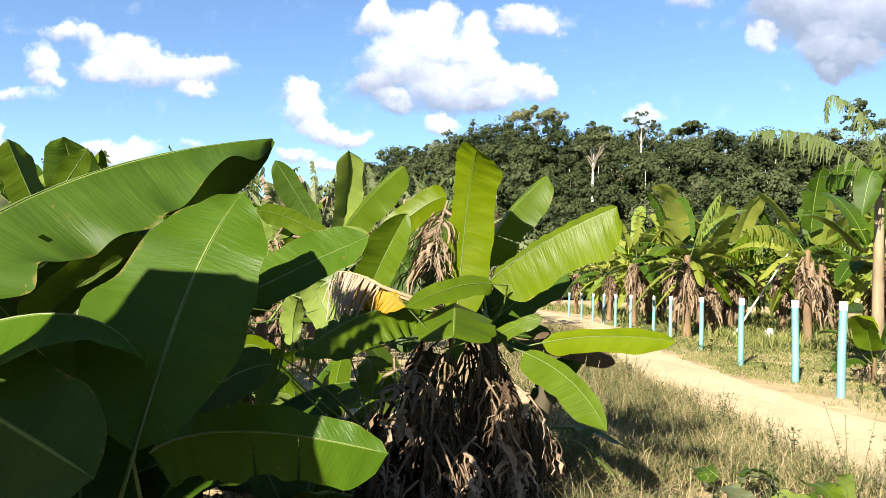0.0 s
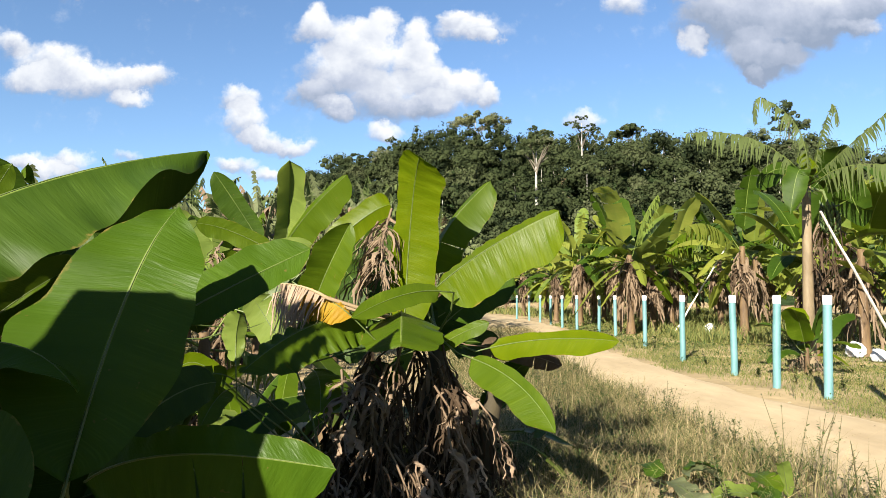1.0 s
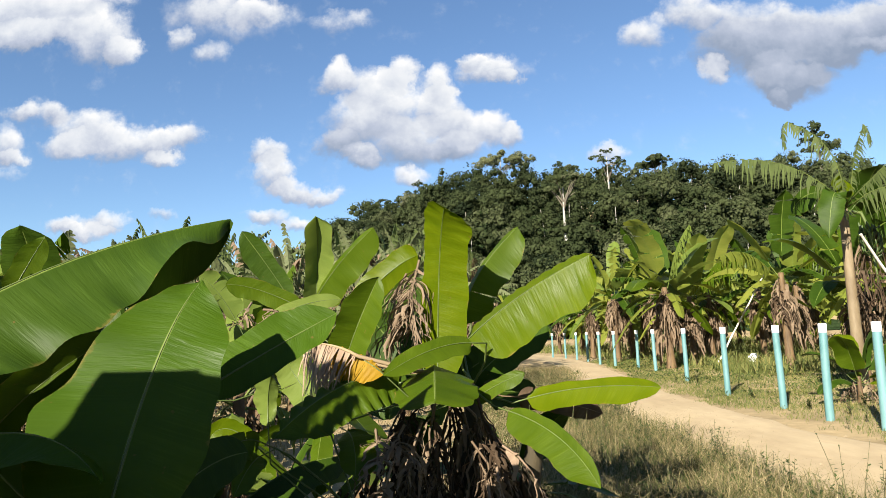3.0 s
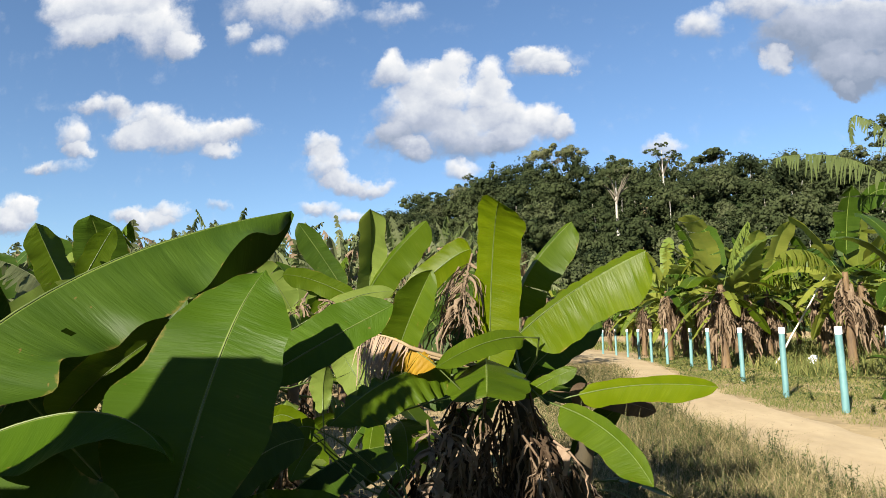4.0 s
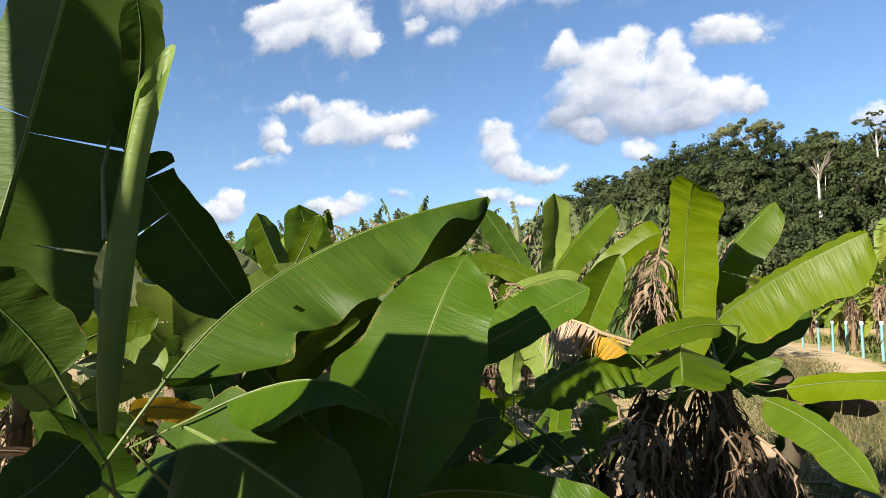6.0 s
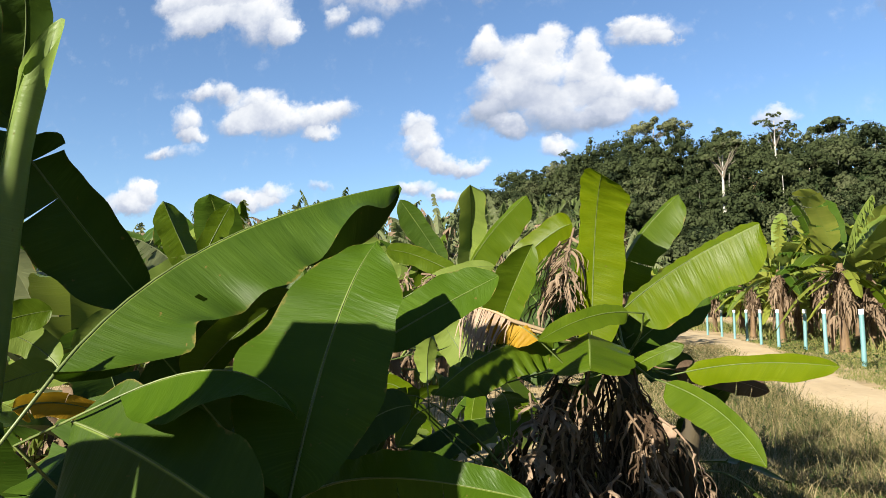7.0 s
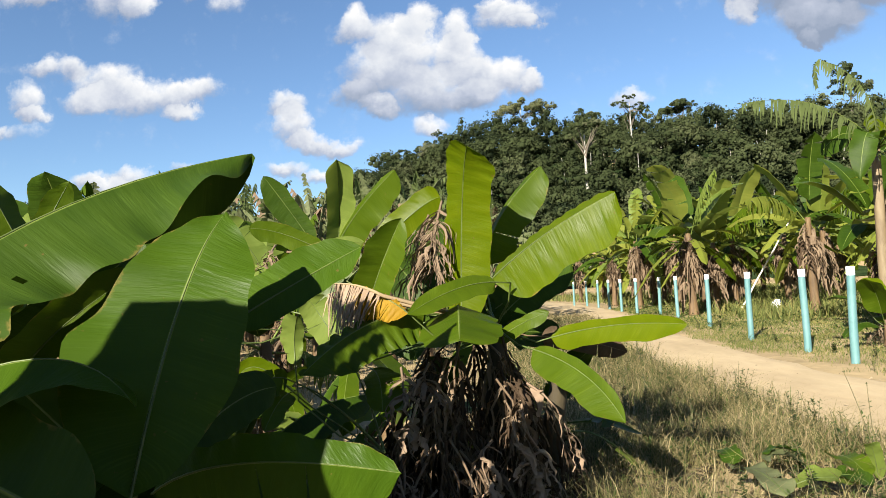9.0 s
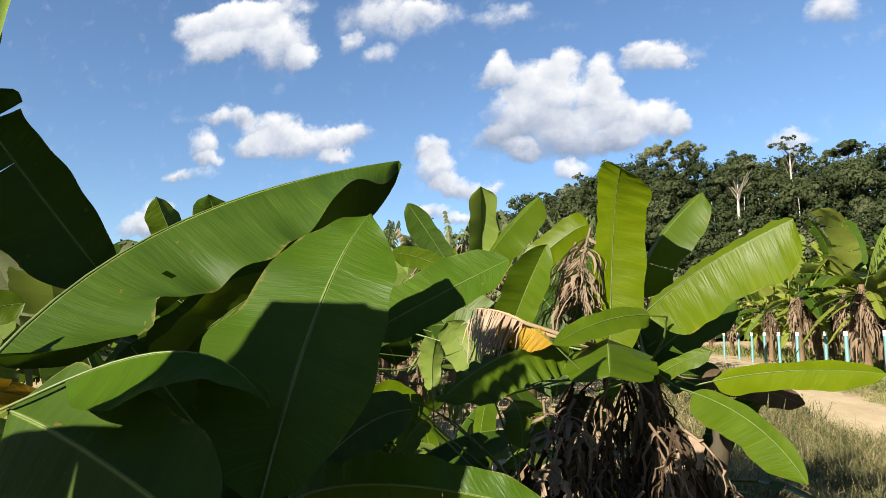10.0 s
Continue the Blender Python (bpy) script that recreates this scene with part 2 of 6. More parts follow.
LEAF_YELLOW = leaf_material("banana_leaf_yellow", (0.2243, 0.1276, 0.01066), (0.3307, 0.202, 0.01599), (0.3729, 0.2243, 0.01066), 0.4, 0.5, 1.0, (0.2664, 0.2132, 0.05328))
LEAF_DRY = leaf_material("banana_leaf_dry", (0.02778, 0.01699, 0.01005), (0.08345, 0.05863, 0.03782), (0.06949, 0.04321, 0.02161), 0.2, 0.8, 0.3, (0.08345, 0.06171, 0.0432))
LEAF_DRY_PALE = leaf_material("banana_leaf_dry_pale", (0.09519, 0.06365, 0.03922), (0.1985, 0.149, 0.1019), (0.1509, 0.09698, 0.04616), 0.2, 0.8, 0.3, (0.1725, 0.1279, 0.07567))
LEAF_STRAW = leaf_material("banana_leaf_straw", (0.1475, 0.09962, 0.06478), (0.3077, 0.2333, 0.1683), (0.2339, 0.1517, 0.07625), 0.2, 0.8, 0.3, (0.2674, 0.1982, 0.1173))
RIB = plain_material("midrib", (0.034, 0.056, 0.009), (0.075, 0.098, 0.022), 9, 0.5, 0.1, 0.002)
RIB_DRY = plain_material("dry_midrib", (0.07104, 0.04262, 0.02131), (0.1347, 0.0925, 0.04973), 9, 0.8, 0.3, 0.004)
STEM = plain_material("pseudostem", (0.0368, 0.02024, 0.009055), (0.1178, 0.07419, 0.03208), 3.0, 0.75, 0.6, 0.015, 6, (1, 1, 0.25), (0.1472, 0.1169, 0.04904))
# darker copy of the pseudostem: the shade inside the skirt is in its colour
STEM_SHADED = plain_material("shade_toned_pseudostem", (0.015, 0.011, 0.005), (0.042, 0.032, 0.015), 4.0, 0.85, 0.6, 0.015, 6, (1, 1, 0.25), (0.1, 0.085, 0.05))
STEM_PALE = plain_material("pale_pseudostem", (0.08151, 0.05542, 0.0278), (0.1712, 0.1322, 0.07644), 2.4, 0.7, 0.6, 0.012, 6, (0.85, 0.98, 0.297), (0.2301, 0.174, 0.08235))
FRUIT = plain_material("green_banana", (0.02131, 0.04262, 0.007104), (0.04973, 0.07844, 0.01776), 8, 0.5, 0.2, 0.004)
POST_BLUE = plain_material("turquoise_pipe", (0.06438, 0.147, 0.1534), (0.103, 0.203, 0.2088), 3.2, 0.5, 0.2, 0.003, 5, (1, 1, 0.4), (0.1374, 0.224, 0.2219), use_random=0.15)
POST_WHITE = plain_material("white_pipe_top", (0.72, 0.74, 0.74), (0.84, 0.85, 0.85), 6, 0.5, 0.15, 0.003)
WOOD = plain_material("weathered_pole", (0.3078, 0.2782, 0.2368), (0.5446, 0.5091, 0.4499), 5, 0.85, 0.5, 0.006, 6, (1, 1, 0.1))
SACK = plain_material("white_sack", (0.372, 0.378, 0.39), (0.5084, 0.5166, 0.533), 7, 0.6, 0.5, 0.02)
BARK_PALE = plain_material("pale_bark", (0.163, 0.154, 0.134), (0.298, 0.283, 0.254), 0.7, 0.9, 0.5, 0.05)
BARK = plain_material("forest_bark", (0.048, 0.0408, 0.0288), (0.125, 0.106, 0.0816), 0.8, 0.9, 0.5, 0.05)
SOIL = plain_material("ground_soil", (0.1573, 0.1154, 0.0555), (0.3302, 0.2442, 0.1249), 0.8, 0.95, 0.6, 0.03, 8, (1, 1, 1), (0.4246, 0.3256, 0.1804))
ROAD = plain_material("sandy_road", (0.267, 0.2, 0.112), (0.3752, 0.2915, 0.172), 0.9, 0.95, 0.8, 0.025, 9, (1, 0.45, 1), (0.4329, 0.348, 0.221))
CLOD = plain_material("dry_clods", (0.13, 0.1, 0.06), (0.3, 0.235, 0.15), 9, 0.95, 0.6)
RED_SOIL = plain_material("red_soil", (0.2155, 0.1137, 0.05115), (0.296, 0.1706, 0.07957), 3, 0.9, 0.5, 0.02)
GRASS_DRY = blade_material("dry_grass", (0.04014, 0.04329, 0.0148), (0.1606, 0.132, 0.05919), (0.3899, 0.3139, 0.1797), (0.2294, 0.2165, 0.05284))
GRASS_GREEN = blade_material("short_grass", (0.0148, 0.0296, 0.00592), (0.0518, 0.074, 0.0148), (0.1258, 0.1221, 0.0444), (0.0888, 0.1243, 0.01421))
WEED = blade_material("weed_leaves", (0.01776, 0.03552, 0.007104), (0.03552, 0.06038, 0.01243), (0.06749, 0.0888, 0.02131), (0.0888, 0.1347, 0.01421))
LITTER = blade_material("leaf_litter", (0.02, 0.014, 0.008), (0.05, 0.036, 0.02), (0.1, 0.078, 0.045), (0.05, 0.035, 0.015))
WEED_STALK = plain_material("weed_stalk", (0.05683, 0.04973, 0.02131), (0.1066, 0.0925, 0.04262), 20, 0.8)

GRASS_SHORT = blade_material("shoulder_grass", (0.045, 0.066, 0.0145), (0.108, 0.122, 0.032), (0.225, 0.188, 0.07), (0.17, 0.195, 0.03))

LEAF_TORN = leaf_material("banana_leaf_torn", (0.04675, 0.0646, 0.02), (0.1045, 0.1326, 0.0475), (0.121, 0.1598, 0.04), 0.4, 0.5, 1.0, (0.1221, 0.151, 0.0444))

LEAF_ROLL = leaf_material("banana_leaf_rolled", (0.09, 0.14, 0.035), (0.15, 0.2, 0.06), (0.2, 0.28, 0.05), 0.4, 0.4, 0.0)


def forest_material(name, tint=(1.0, 1.0, 1.0)):
    m, N = material(name)
    geo = N.add("ShaderNodeNewGeometry")
    isl = geo.outputs["Random Per Island"]
    tree = N.add("ShaderNodeAttribute", attribute_name="tree").outputs["Fac"]
    fac = N.math("ADD", N.math("MULTIPLY", isl, 0.1), N.math("MULTIPLY", tree, 0.9))
    col = N.ramp(fac, [(0.05, (0.017, 0.022, 0.011)), (0.3, (0.038, 0.043, 0.018)), (0.55, (0.06, 0.064, 0.027)), (0.8, (0.1, 0.095, 0.048)), (1.0, (0.15, 0.13, 0.09))])
    col = N.mix(1.0, col, tint, "MULTIPLY")
    skin = N.add("ShaderNodeBsdfPrincipled", {"Base Color": col, "Roughness": 0.8, "Specular IOR Level": 0.05})
    thin = N.add("ShaderNodeBsdfTranslucent", {0: col})
    finish(N, N.add("ShaderNodeMixShader", {0: 0.42, 1: skin.outputs[0], 2: thin.outputs[0]}).outputs[0])
    return m


FOREST = forest_material("forest_leaves", (0.80, 0.95, 0.93))
FOREST_PALE = forest_material("thin_pale_foliage", (2.0, 2.0, 2.3))
# colour holds the shade under the trees, lifted somewhat for haze
WOODS_SHADE = plain_material("shade_toned_undergrowth", (0.01094, 0.01872, 0.007389), (0.02735, 0.04299, 0.01662), 0.5, 0.95, 0.8, 0.4, spec=0.0)
# bluish distance haze is mixed into this forest colour
FAR_FOREST = plain_material("haze_toned_far_forest", (0.016, 0.026, 0.024), (0.04, 0.055, 0.048), 0.08, 0.95, 1.0, 6.0, spec=0.0)


# ---- building helpers ----
def mesh_part(name, verts, faces, mat, parent=None, label="", uvs=None, smooth=True):
    me = bpy.data.meshes.new(name)
    me.from_pydata([tuple(v) for v in verts], [], faces)
    if uvs is not None:
        lay = me.uv_layers.new(name="UVMap")
        for loop in me.loops:
            lay.data[loop.index].uv = uvs[loop.vertex_index]
    me.polygons.foreach_set("use_smooth", [smooth] * len(me.polygons))
    me.materials.append(mat)
    me.update()
    ob = new(name, me)
    if parent:
        ob.parent = parent
    if label:
        tagged(ob, label)
    return ob


def thing(name, place, label, category, group=""):
    ob = new(name)
    ob.location = place
    ob.empty_display_size = 0.2
    return tagged(ob, label, category, group)


def tube(points, radii, sides=7, cap=True):
    """Vertices and faces of a tube along points."""
    pts = [Vector(p) for p in points]
    verts, faces = [], []
    side = Vector((1, 0.13, 0.07))
    for i, p in enumerate(pts):
        t = (pts[min(i + 1, len(pts) - 1)] - pts[max(i - 1, 0)]).normalized()
        side = (side - t * side.dot(t)).normalized()
        up = t.cross(side)
        for k in range(sides):
            a = 2 * math.pi * k / sides
            verts.append(p + (side * math.cos(a) + up * math.sin(a)) * radii[i])
    for i in range(len(pts) - 1):
        for k in range(sides):
            a, b = i * sides + k, i * sides + (k + 1) % sides
            faces.append((a, b, b + sides, a + sides))
    if cap:
        n = len(verts)
        verts += [v.copy() for v in verts[:sides]] + [v.copy() for v in verts[n - sides:]]
        faces.append(tuple(range(n, n + sides))[::-1])
        faces.append(tuple(range(n + sides, n + 2 * sides)))
    return verts, faces


def curve_through(base, mid, tip):
    a, m, c = Vector(base), Vector(mid), Vector(tip)
    k = m * 2 - (a + c) * 0.5
    return (lambda s: a * (1 - s) ** 2 + k * (2 * s * (1 - s)) + c * s * s), (lambda s: (k - a) * (1 - s) + (c - k) * s)


def leaf(parent, base, mid, tip, right, wr, left, wl, mat=None, tears=0, wave=0.05, curl=0.12, blunt=0.5, seed=1, rib=True, root=None, rows=30, cols=5, name="leaf", label="", mouth=0.13, shoulder=0.55, scallop=0.05, pleat=0.0, gap=0.55, split=None, holes=()):
    """One banana leaf: a midrib through three places, and two halves that leave it in the directions right and left, wr and wl metres wide.
    tears: splits along the side veins; split: rows of the splits of the right and of the left half; wave: undulation of the margin; curl: bend of each half; root: where the stalk starts; holes: row and column of the right half where it is eaten away."""
    mat = mat or LEAF
    rnd = random.Random(seed)
    at, tangent = curve_through(base, mid, tip)
    length = (Vector(mid) - Vector(base)).length + (Vector(tip) - Vector(mid)).length
    verts, faces, uvs = [], [], []

    def outline(s, k):
        a = 1 - (1 - min(s / mouth, 1)) ** 2
        turn = shoulder[k] if isinstance(shoulder, tuple) else shoulder
        full = blunt[k] if isinstance(blunt, tuple) else blunt
        b = max(0.0, (s - turn) / (1 - turn))
        return max(0.02, math.sqrt(max(a, 0))) * (1 - b ** (1.3 + 4.5 * full)) ** (1.0 - 0.45 * full) if s < 1 else 0.02

    for direction, width, sign in ((right, wr, 1), (left, wl, -1)):
        if width <= 0:
            continue
        cuts = sorted({rnd.randint(3, rows - 3) for _ in range(tears)})
        if split:
            cuts = list(split[0 if sign > 0 else 1])
        bounds = [0] + cuts + [rows]
        ph1, ph2 = rnd.random() * 6.28, rnd.random() * 6.28
        for lo, hi in zip(bounds, bounds[1:]):
            droop = rnd.uniform(-0.5, 0.25) * (0.5 if tears else 0.0)
            slip = rnd.uniform(-0.3, 0.3) * (1 if tears else 0)
            reach = rnd.uniform(0.84, 1.0) if tears else 1.0
            first = len(verts)
            for i in range(lo, hi + 1):
                s = i / rows
                t = tangent(s).normalized()
                d = Vector(direction)
                d = (d - t * d.dot(t)).normalized()
                n = t.cross(d) * sign
                p = at(s)
                ang = droop + 0.10 * math.sin(3.1 * s + ph1)
                w = width * outline(s, 0 if sign > 0 else 1) * reach * (1 + scallop * (math.sin(13 * s + ph2) + 0.5 * math.sin(31 * s + ph1)))
                for j in range(cols + 1):
                    v = j / cols
                    rip = wave * (math.sin(9 * s + ph1) * 0.6 + math.sin(21 * s + ph2) * 0.35 + math.sin(47 * s + ph1 * 2) * 0.12) * v * v
                    out = d * math.cos(ang * v) + n * math.sin(ang * v)
                    inner = 0.0
                    if (tears or split) and hi - lo > 0:
                        inner = (0.5 - (i - lo) / (hi - lo)) * gap * v / rows * length
                    q = p + out * (w * v) + n * (-curl * w * v * v + rip * width * 2 + pleat * math.sin(62 * s) * v) + t * (inner + slip * v * w * 0.12 + w * v * 0.10)
                    verts.append(q)
                    uvs.append((s * length, 0.5 + 0.5 * v * sign))
            for i in range(hi - lo):
                for j in range(cols):
                    if sign > 0 and (lo + i, j) in holes:
                        continue
                    a = first + i * (cols + 1) + j
                    f = (a, a + 1, a + cols + 2, a + cols + 1)
                    faces.append(f if sign > 0 else f[::-1])
    ob = mesh_part(name, verts, faces, mat, parent, label, uvs)
    if rib:
        path = [at(i / 12 * 0.985) for i in range(13)]
        r0 = 0.0028 + 0.0022 * min(length, 1.6)
        radii = [r0 * (1 - 0.85 * (i / 12)) for i in range(13)]
        if root is not None:
            r = Vector(root)
            bend = at(0) - tangent(0).normalized() * ((at(0) - r).length * 0.45)
            extra = [r.lerp(bend, 0.0), r.lerp(bend, 0.55), bend.lerp(at(0), 0.35)]
            path, radii = extra + path, [r0 * 2.0, r0 * 1.55, r0 * 1.25] + radii
        v, f = tube(path, radii, 6)
        mesh_part("midrib", v, f, RIB_DRY if mat in (LEAF_DRY, LEAF_DRY_PALE) else RIB, ob)
    return ob


def frond(parent, base, mid, tip, right, wr, left, wl, mat=None, seed=1, strips=15, sag=0.7, root=None, rib=True, whole=0.0):
    """A wind-shredded banana leaf: a midrib with narrow strips combed down from both sides."""
    mat = mat or LEAF_GREY
    rnd = random.Random(seed)
    at, tangent = curve_through(base, mid, tip)
    length = (Vector(mid) - Vector(base)).length + (Vector(tip) - Vector(mid)).length
    verts, faces, uvs = [], [], []
    down = Vector((0, 0, -1))
    for direction, width, sign in ((right, wr, 1), (left, wl, -1)):
        s = 0.05
        while s < 0.97:
            step = rnd.uniform(0.5, 1.5) / strips
            e = min(s + step, 1.0)
            t = tangent((s + e) / 2).normalized()
            d = Vector(direction)
            d = (d - t * d.dot(t)).normalized()
            w = width * min(1, 0.45 + s * 4) * (1 - max(0, (s - 0.6) / 0.4) ** 2 * 0.75) * rnd.uniform(0.7, 1.1)
            fall, lag = sag * rnd.uniform(0.4, 1.5), rnd.uniform(-0.1, 0.35)
            a, b = at(s), at(e + 0.04 * step)
            k = len(verts)
            for j in range(3):
                v = j / 2
                q = (d * (1 - 0.35 * fall * v) + t * lag * v + down * fall * v) * (w * v)
                n = t * rnd.uniform(-0.02, 0.02) * width + d.cross(t) * rnd.uniform(-0.05, 0.05) * width * v
                close = 0.5 * (a + b)
                thin = 1 - 0.7 * v ** 3
                verts += [close.lerp(a, thin) + q + n, close.lerp(b, thin) + q * rnd.uniform(0.9, 1.05) + n]
                uvs += [(s * length, 0.5 + 0.46 * v * sign), (e * length, 0.5 + 0.46 * v * sign)]
            for j in range(2):
                f = (k + 2 * j, k + 2 * j + 2, k + 2 * j + 3, k + 2 * j + 1)
                faces.append(f if sign > 0 else f[::-1])
            s = e + (0.0 if rnd.random() > 0.15 else 0.04)
    path = [at(i / 6) for i in range(7)]
    radii = [0.011 * (1 - 0.8 * i / 6) for i in range(7)]
    if root is not None:
        path, radii = [Vector(root)] + path, [0.018] + radii
    if rib:
        v, f = tube(path, radii, 5, cap=False)
        faces += [tuple(q + len(verts) for q in face) for face in f]
        verts += v
        uvs += [(0.3, 0.5)] * len(v)
    return mesh_part("leaf", verts, faces, mat, parent, "", uvs)


def dead_leaf(parent, top, length, out, seed, mat=None, spread=0.10, ribbons=9, steps=4, broad=1.0):
    """A withered leaf that hangs down from its stalk, frayed into crumpled ribbons."""
    rnd = random.Random(seed)
    top, out = Vector(top), Vector(out).normalized()
    cross = out.cross(Vector((0, 0, 1))).normalized()
    mid = top + out * rnd.uniform(0.05, 0.16) + Vector((0, 0, -length * rnd.uniform(0.25, 0.5))) + cross * rnd.uniform(-0.08, 0.08)
    tip = top + out * rnd.uniform(0.04, 0.2) + Vector((0, 0, -length * rnd.uniform(0.7, 0.9))) + cross * rnd.uniform(-0.14, 0.14)
    at, tangent = curve_through(top, mid, tip)
    verts, faces = tube([at(k / 4) for k in range(5)], [0.009 * (1 - 0.7 * k / 4) for k in range(5)], 4)
    verts, faces, uvs = list(verts), list(faces), [(0.1, 0.7)] * len(verts)
    for n in range(ribbons):
        s = rnd.uniform(0.08, 1.0)
        p = at(s)
        side = rnd.choice((-1, 1))
        d = (cross * side * rnd.uniform(0.2, 1.0) + out * rnd.uniform(-0.3, 0.8)).normalized()
        span = min(length * rnd.uniform(0.18, 0.5), max(0.06, p.z))
        w = broad * spread * (rnd.uniform(0.05, 0.24) if ribbons < 25 else rnd.uniform(0.025, 0.1))
        face_dir = (cross * rnd.uniform(-1, 1) + out * rnd.uniform(-1, 1)).normalized()
        k0 = len(verts)
        for i in range(steps + 1):
            f = i / steps
            q = p + d * spread * (1 - (1 - f) ** 2) * rnd.uniform(0.75, 1.0) + Vector((0, 0, -span * f ** 1.3))
            q += Vector((rnd.uniform(-1, 1), rnd.uniform(-1, 1), 0)) * 0.012
            face_dir = (face_dir + Vector((rnd.uniform(-1, 1), rnd.uniform(-1, 1), 0)) * 0.35).normalized()
            ww = w * (1 - 0.65 * f) * rnd.uniform(0.7, 1.25)
            bow = Vector((-face_dir.y, face_dir.x, 0)) * ww * 0.5
            verts += [q - face_dir * ww, q + bow, q + face_dir * ww]
            uvs += [(n + f * span, 0.62), (n + f * span, 0.75), (n + f * span, 0.9)]
        for i in range(steps):
            for m in (0, 1):
                a = k0 + i * 3 + m
                faces.append((a, a + 1, a + 4, a + 3))
    return mesh_part("dead_leaf", verts, faces, mat or rnd.choice((LEAF_DRY, LEAF_DRY, LEAF_DRY_PALE)), parent, "", uvs)


def stem(parent, height, r0, r1, lean=(0, 0), mat=None, seed=1, label="", foot=(0, 0, 0)):
    """A pseudostem of overlapping leaf sheaths, thicker at the foot."""
    rnd = random.Random(seed)
    sides, rows = 14, 12
    verts, faces = [], []
    for i in range(rows + 1):
        s = i / rows
        r = r0 + (r1 - r0) * s ** 0.8 + 0.25 * r0 * max(0, 0.12 - s) / 0.12
        for k in range(sides):
            a = 2 * math.pi * k / sides
            rr = r * (1 + 0.06 * math.sin(3 * a + 4 * s + seed) + 0.05 * rnd.uniform(-1, 1))
            verts.append((foot[0] + lean[0] * s * s + rr * math.cos(a), foot[1] + lean[1] * s * s + rr * math.sin(a), foot[2] + height * s))
    for i in range(rows):
        for k in range(sides):
            a, b = i * sides + k, i * sides + (k + 1) % sides
            faces.append((a, b, b + sides, a + sides))
    faces.append(tuple(range(rows * sides, (rows + 1) * sides)))
    return mesh_part("pseudostem", verts, faces, mat or STEM, parent, label)


def crown(parent, top, count, size, seed, mats, wide=0.24, tears=2, dry=2, rib=False, spread=1.0, low=10, high=80, shred=0.0, stalk=0.2):
    """Leaves that fan out of a stem's top, the younger the steeper."""
    rnd = random.Random(seed)
    top = Vector(top)
    turn = rnd.random() * 6.28
    for i in range(count):
        turn += 2.4 + rnd.uniform(-0.3, 0.3)
        age = i / max(1, count - 1)
        rise = radians(high + (low - high) * age + rnd.uniform(-9, 9))
        span = size * rnd.uniform(0.8, 1.1) * (0.75 + 0.5 * math.sin(math.pi * min(1, age + 0.25)))
        out = Vector((math.cos(turn), math.sin(turn), 0))
        start = top + out * 0.05 * size + Vector((0, 0, -0.12 * age * size))
        heading = out * math.cos(rise) * spread + Vector((0, 0, math.sin(rise)))
        base = start + heading * stalk * span
        mid = base + heading * 0.5 * span - Vector((0, 0, 0.04 * span))
        tip = base + heading * 0.92 * span + out * 0.1 * span - Vector((0, 0, (0.12 + 0.42 * age) * span))
        side = heading.cross(Vector((0, 0, 1)))
        side = side.normalized() if side.length > 0.05 else Vector((-out.y, out.x, 0))
        fold = rnd.uniform(-0.2, 0.75)
        nrm = side.cross(heading).normalized()
        d1 = side * math.cos(fold) - nrm * math.sin(fold)
        d2 = -side * math.cos(fold + 0.15) - nrm * math.sin(fold + 0.15)
        w = wide * span * rnd.uniform(0.75, 1.1) * 0.72
        if shred and rnd.random() < shred:
            frond(parent, base, mid, tip, d1, w * 1.25, d2, w * 1.25, rnd.choice(mats), seed * 31 + i, rnd.randint(17, 25), rnd.uniform(0.3, 1.3), start)
            continue
        leaf(parent, base, mid, tip, d1, w, d2, w, rnd.choice(mats), tears=rnd.randint(0, tears), wave=0.06, seed=seed * 31 + i, rib=rib, root=start, rows=14, cols=3, blunt=rnd.uniform(0.2, 0.8))
    for i in range(dry):
        a = rnd.random() * 6.28
        out = Vector((math.cos(a), math.sin(a), 0))
        dead_leaf(parent, top + out * 0.10 - Vector((0, 0, rnd.uniform(0.0, 0.3) * size)), min(size * rnd.uniform(0.4, 0.85), top.z * 0.9), out, seed * 57 + i, rnd.choice((LEAF_DRY, LEAF_DRY_PALE, LEAF_DRY_PALE)), 0.12 * size)


def banana(name, place, height, size, count, seed, mats, label, group="", dry=4, tears=2, stem_mat=None, r=0.11, lean=(0, 0), rib=False, wide=0.24, spread=1.0, low=10, high=80, shred=0.0, stalk=0.2):
    ob = thing(name, place, label, "banana plant", group)
    stem(ob, height, r, r * 0.6, lean, stem_mat, seed)
    crown(ob, (lean[0], lean[1], height - 0.05), count, size, seed, mats, wide, tears, dry, rib, spread, low, high, shred, stalk)
    return ob


# ---- ground and road ----
def road_edges(y):
    ys = (-40, -4, 2.0, 3.5, 4.8, 5.9, 7.2, 9.1, 12.8, 17, 25, 32, 40, 47, 54, 60)
    left = np.interp(y, ys, (40, 8.5, 4.6, 3.5, 2.95, 2.83, 2.78, 2.6, 2.4, 2.3, 2.9, 3.0, 2.2, 0.6, -3.5, -9))
    right = np.interp(y, ys, (44, 11.5, 7.6, 6.4, 5.7, 5.3, 4.9, 4.35, 4.15, 4.05, 4.5, 4.7, 4.3, 3.4, 1.2, -3))
    return left, right


def sheet(name, xs, ys, height, mat, label):
    nx, ny = len(xs), len(ys)
    verts = [(x, y, height(x, y)) for y in ys for x in xs]
    faces = [(j * nx + i, j * nx + i + 1, (j + 1) * nx + i + 1, (j + 1) * nx + i) for j in range(ny - 1) for i in range(nx - 1)]
    return tagged(mesh_part(name, verts, faces, mat), label, name, kind="structure")


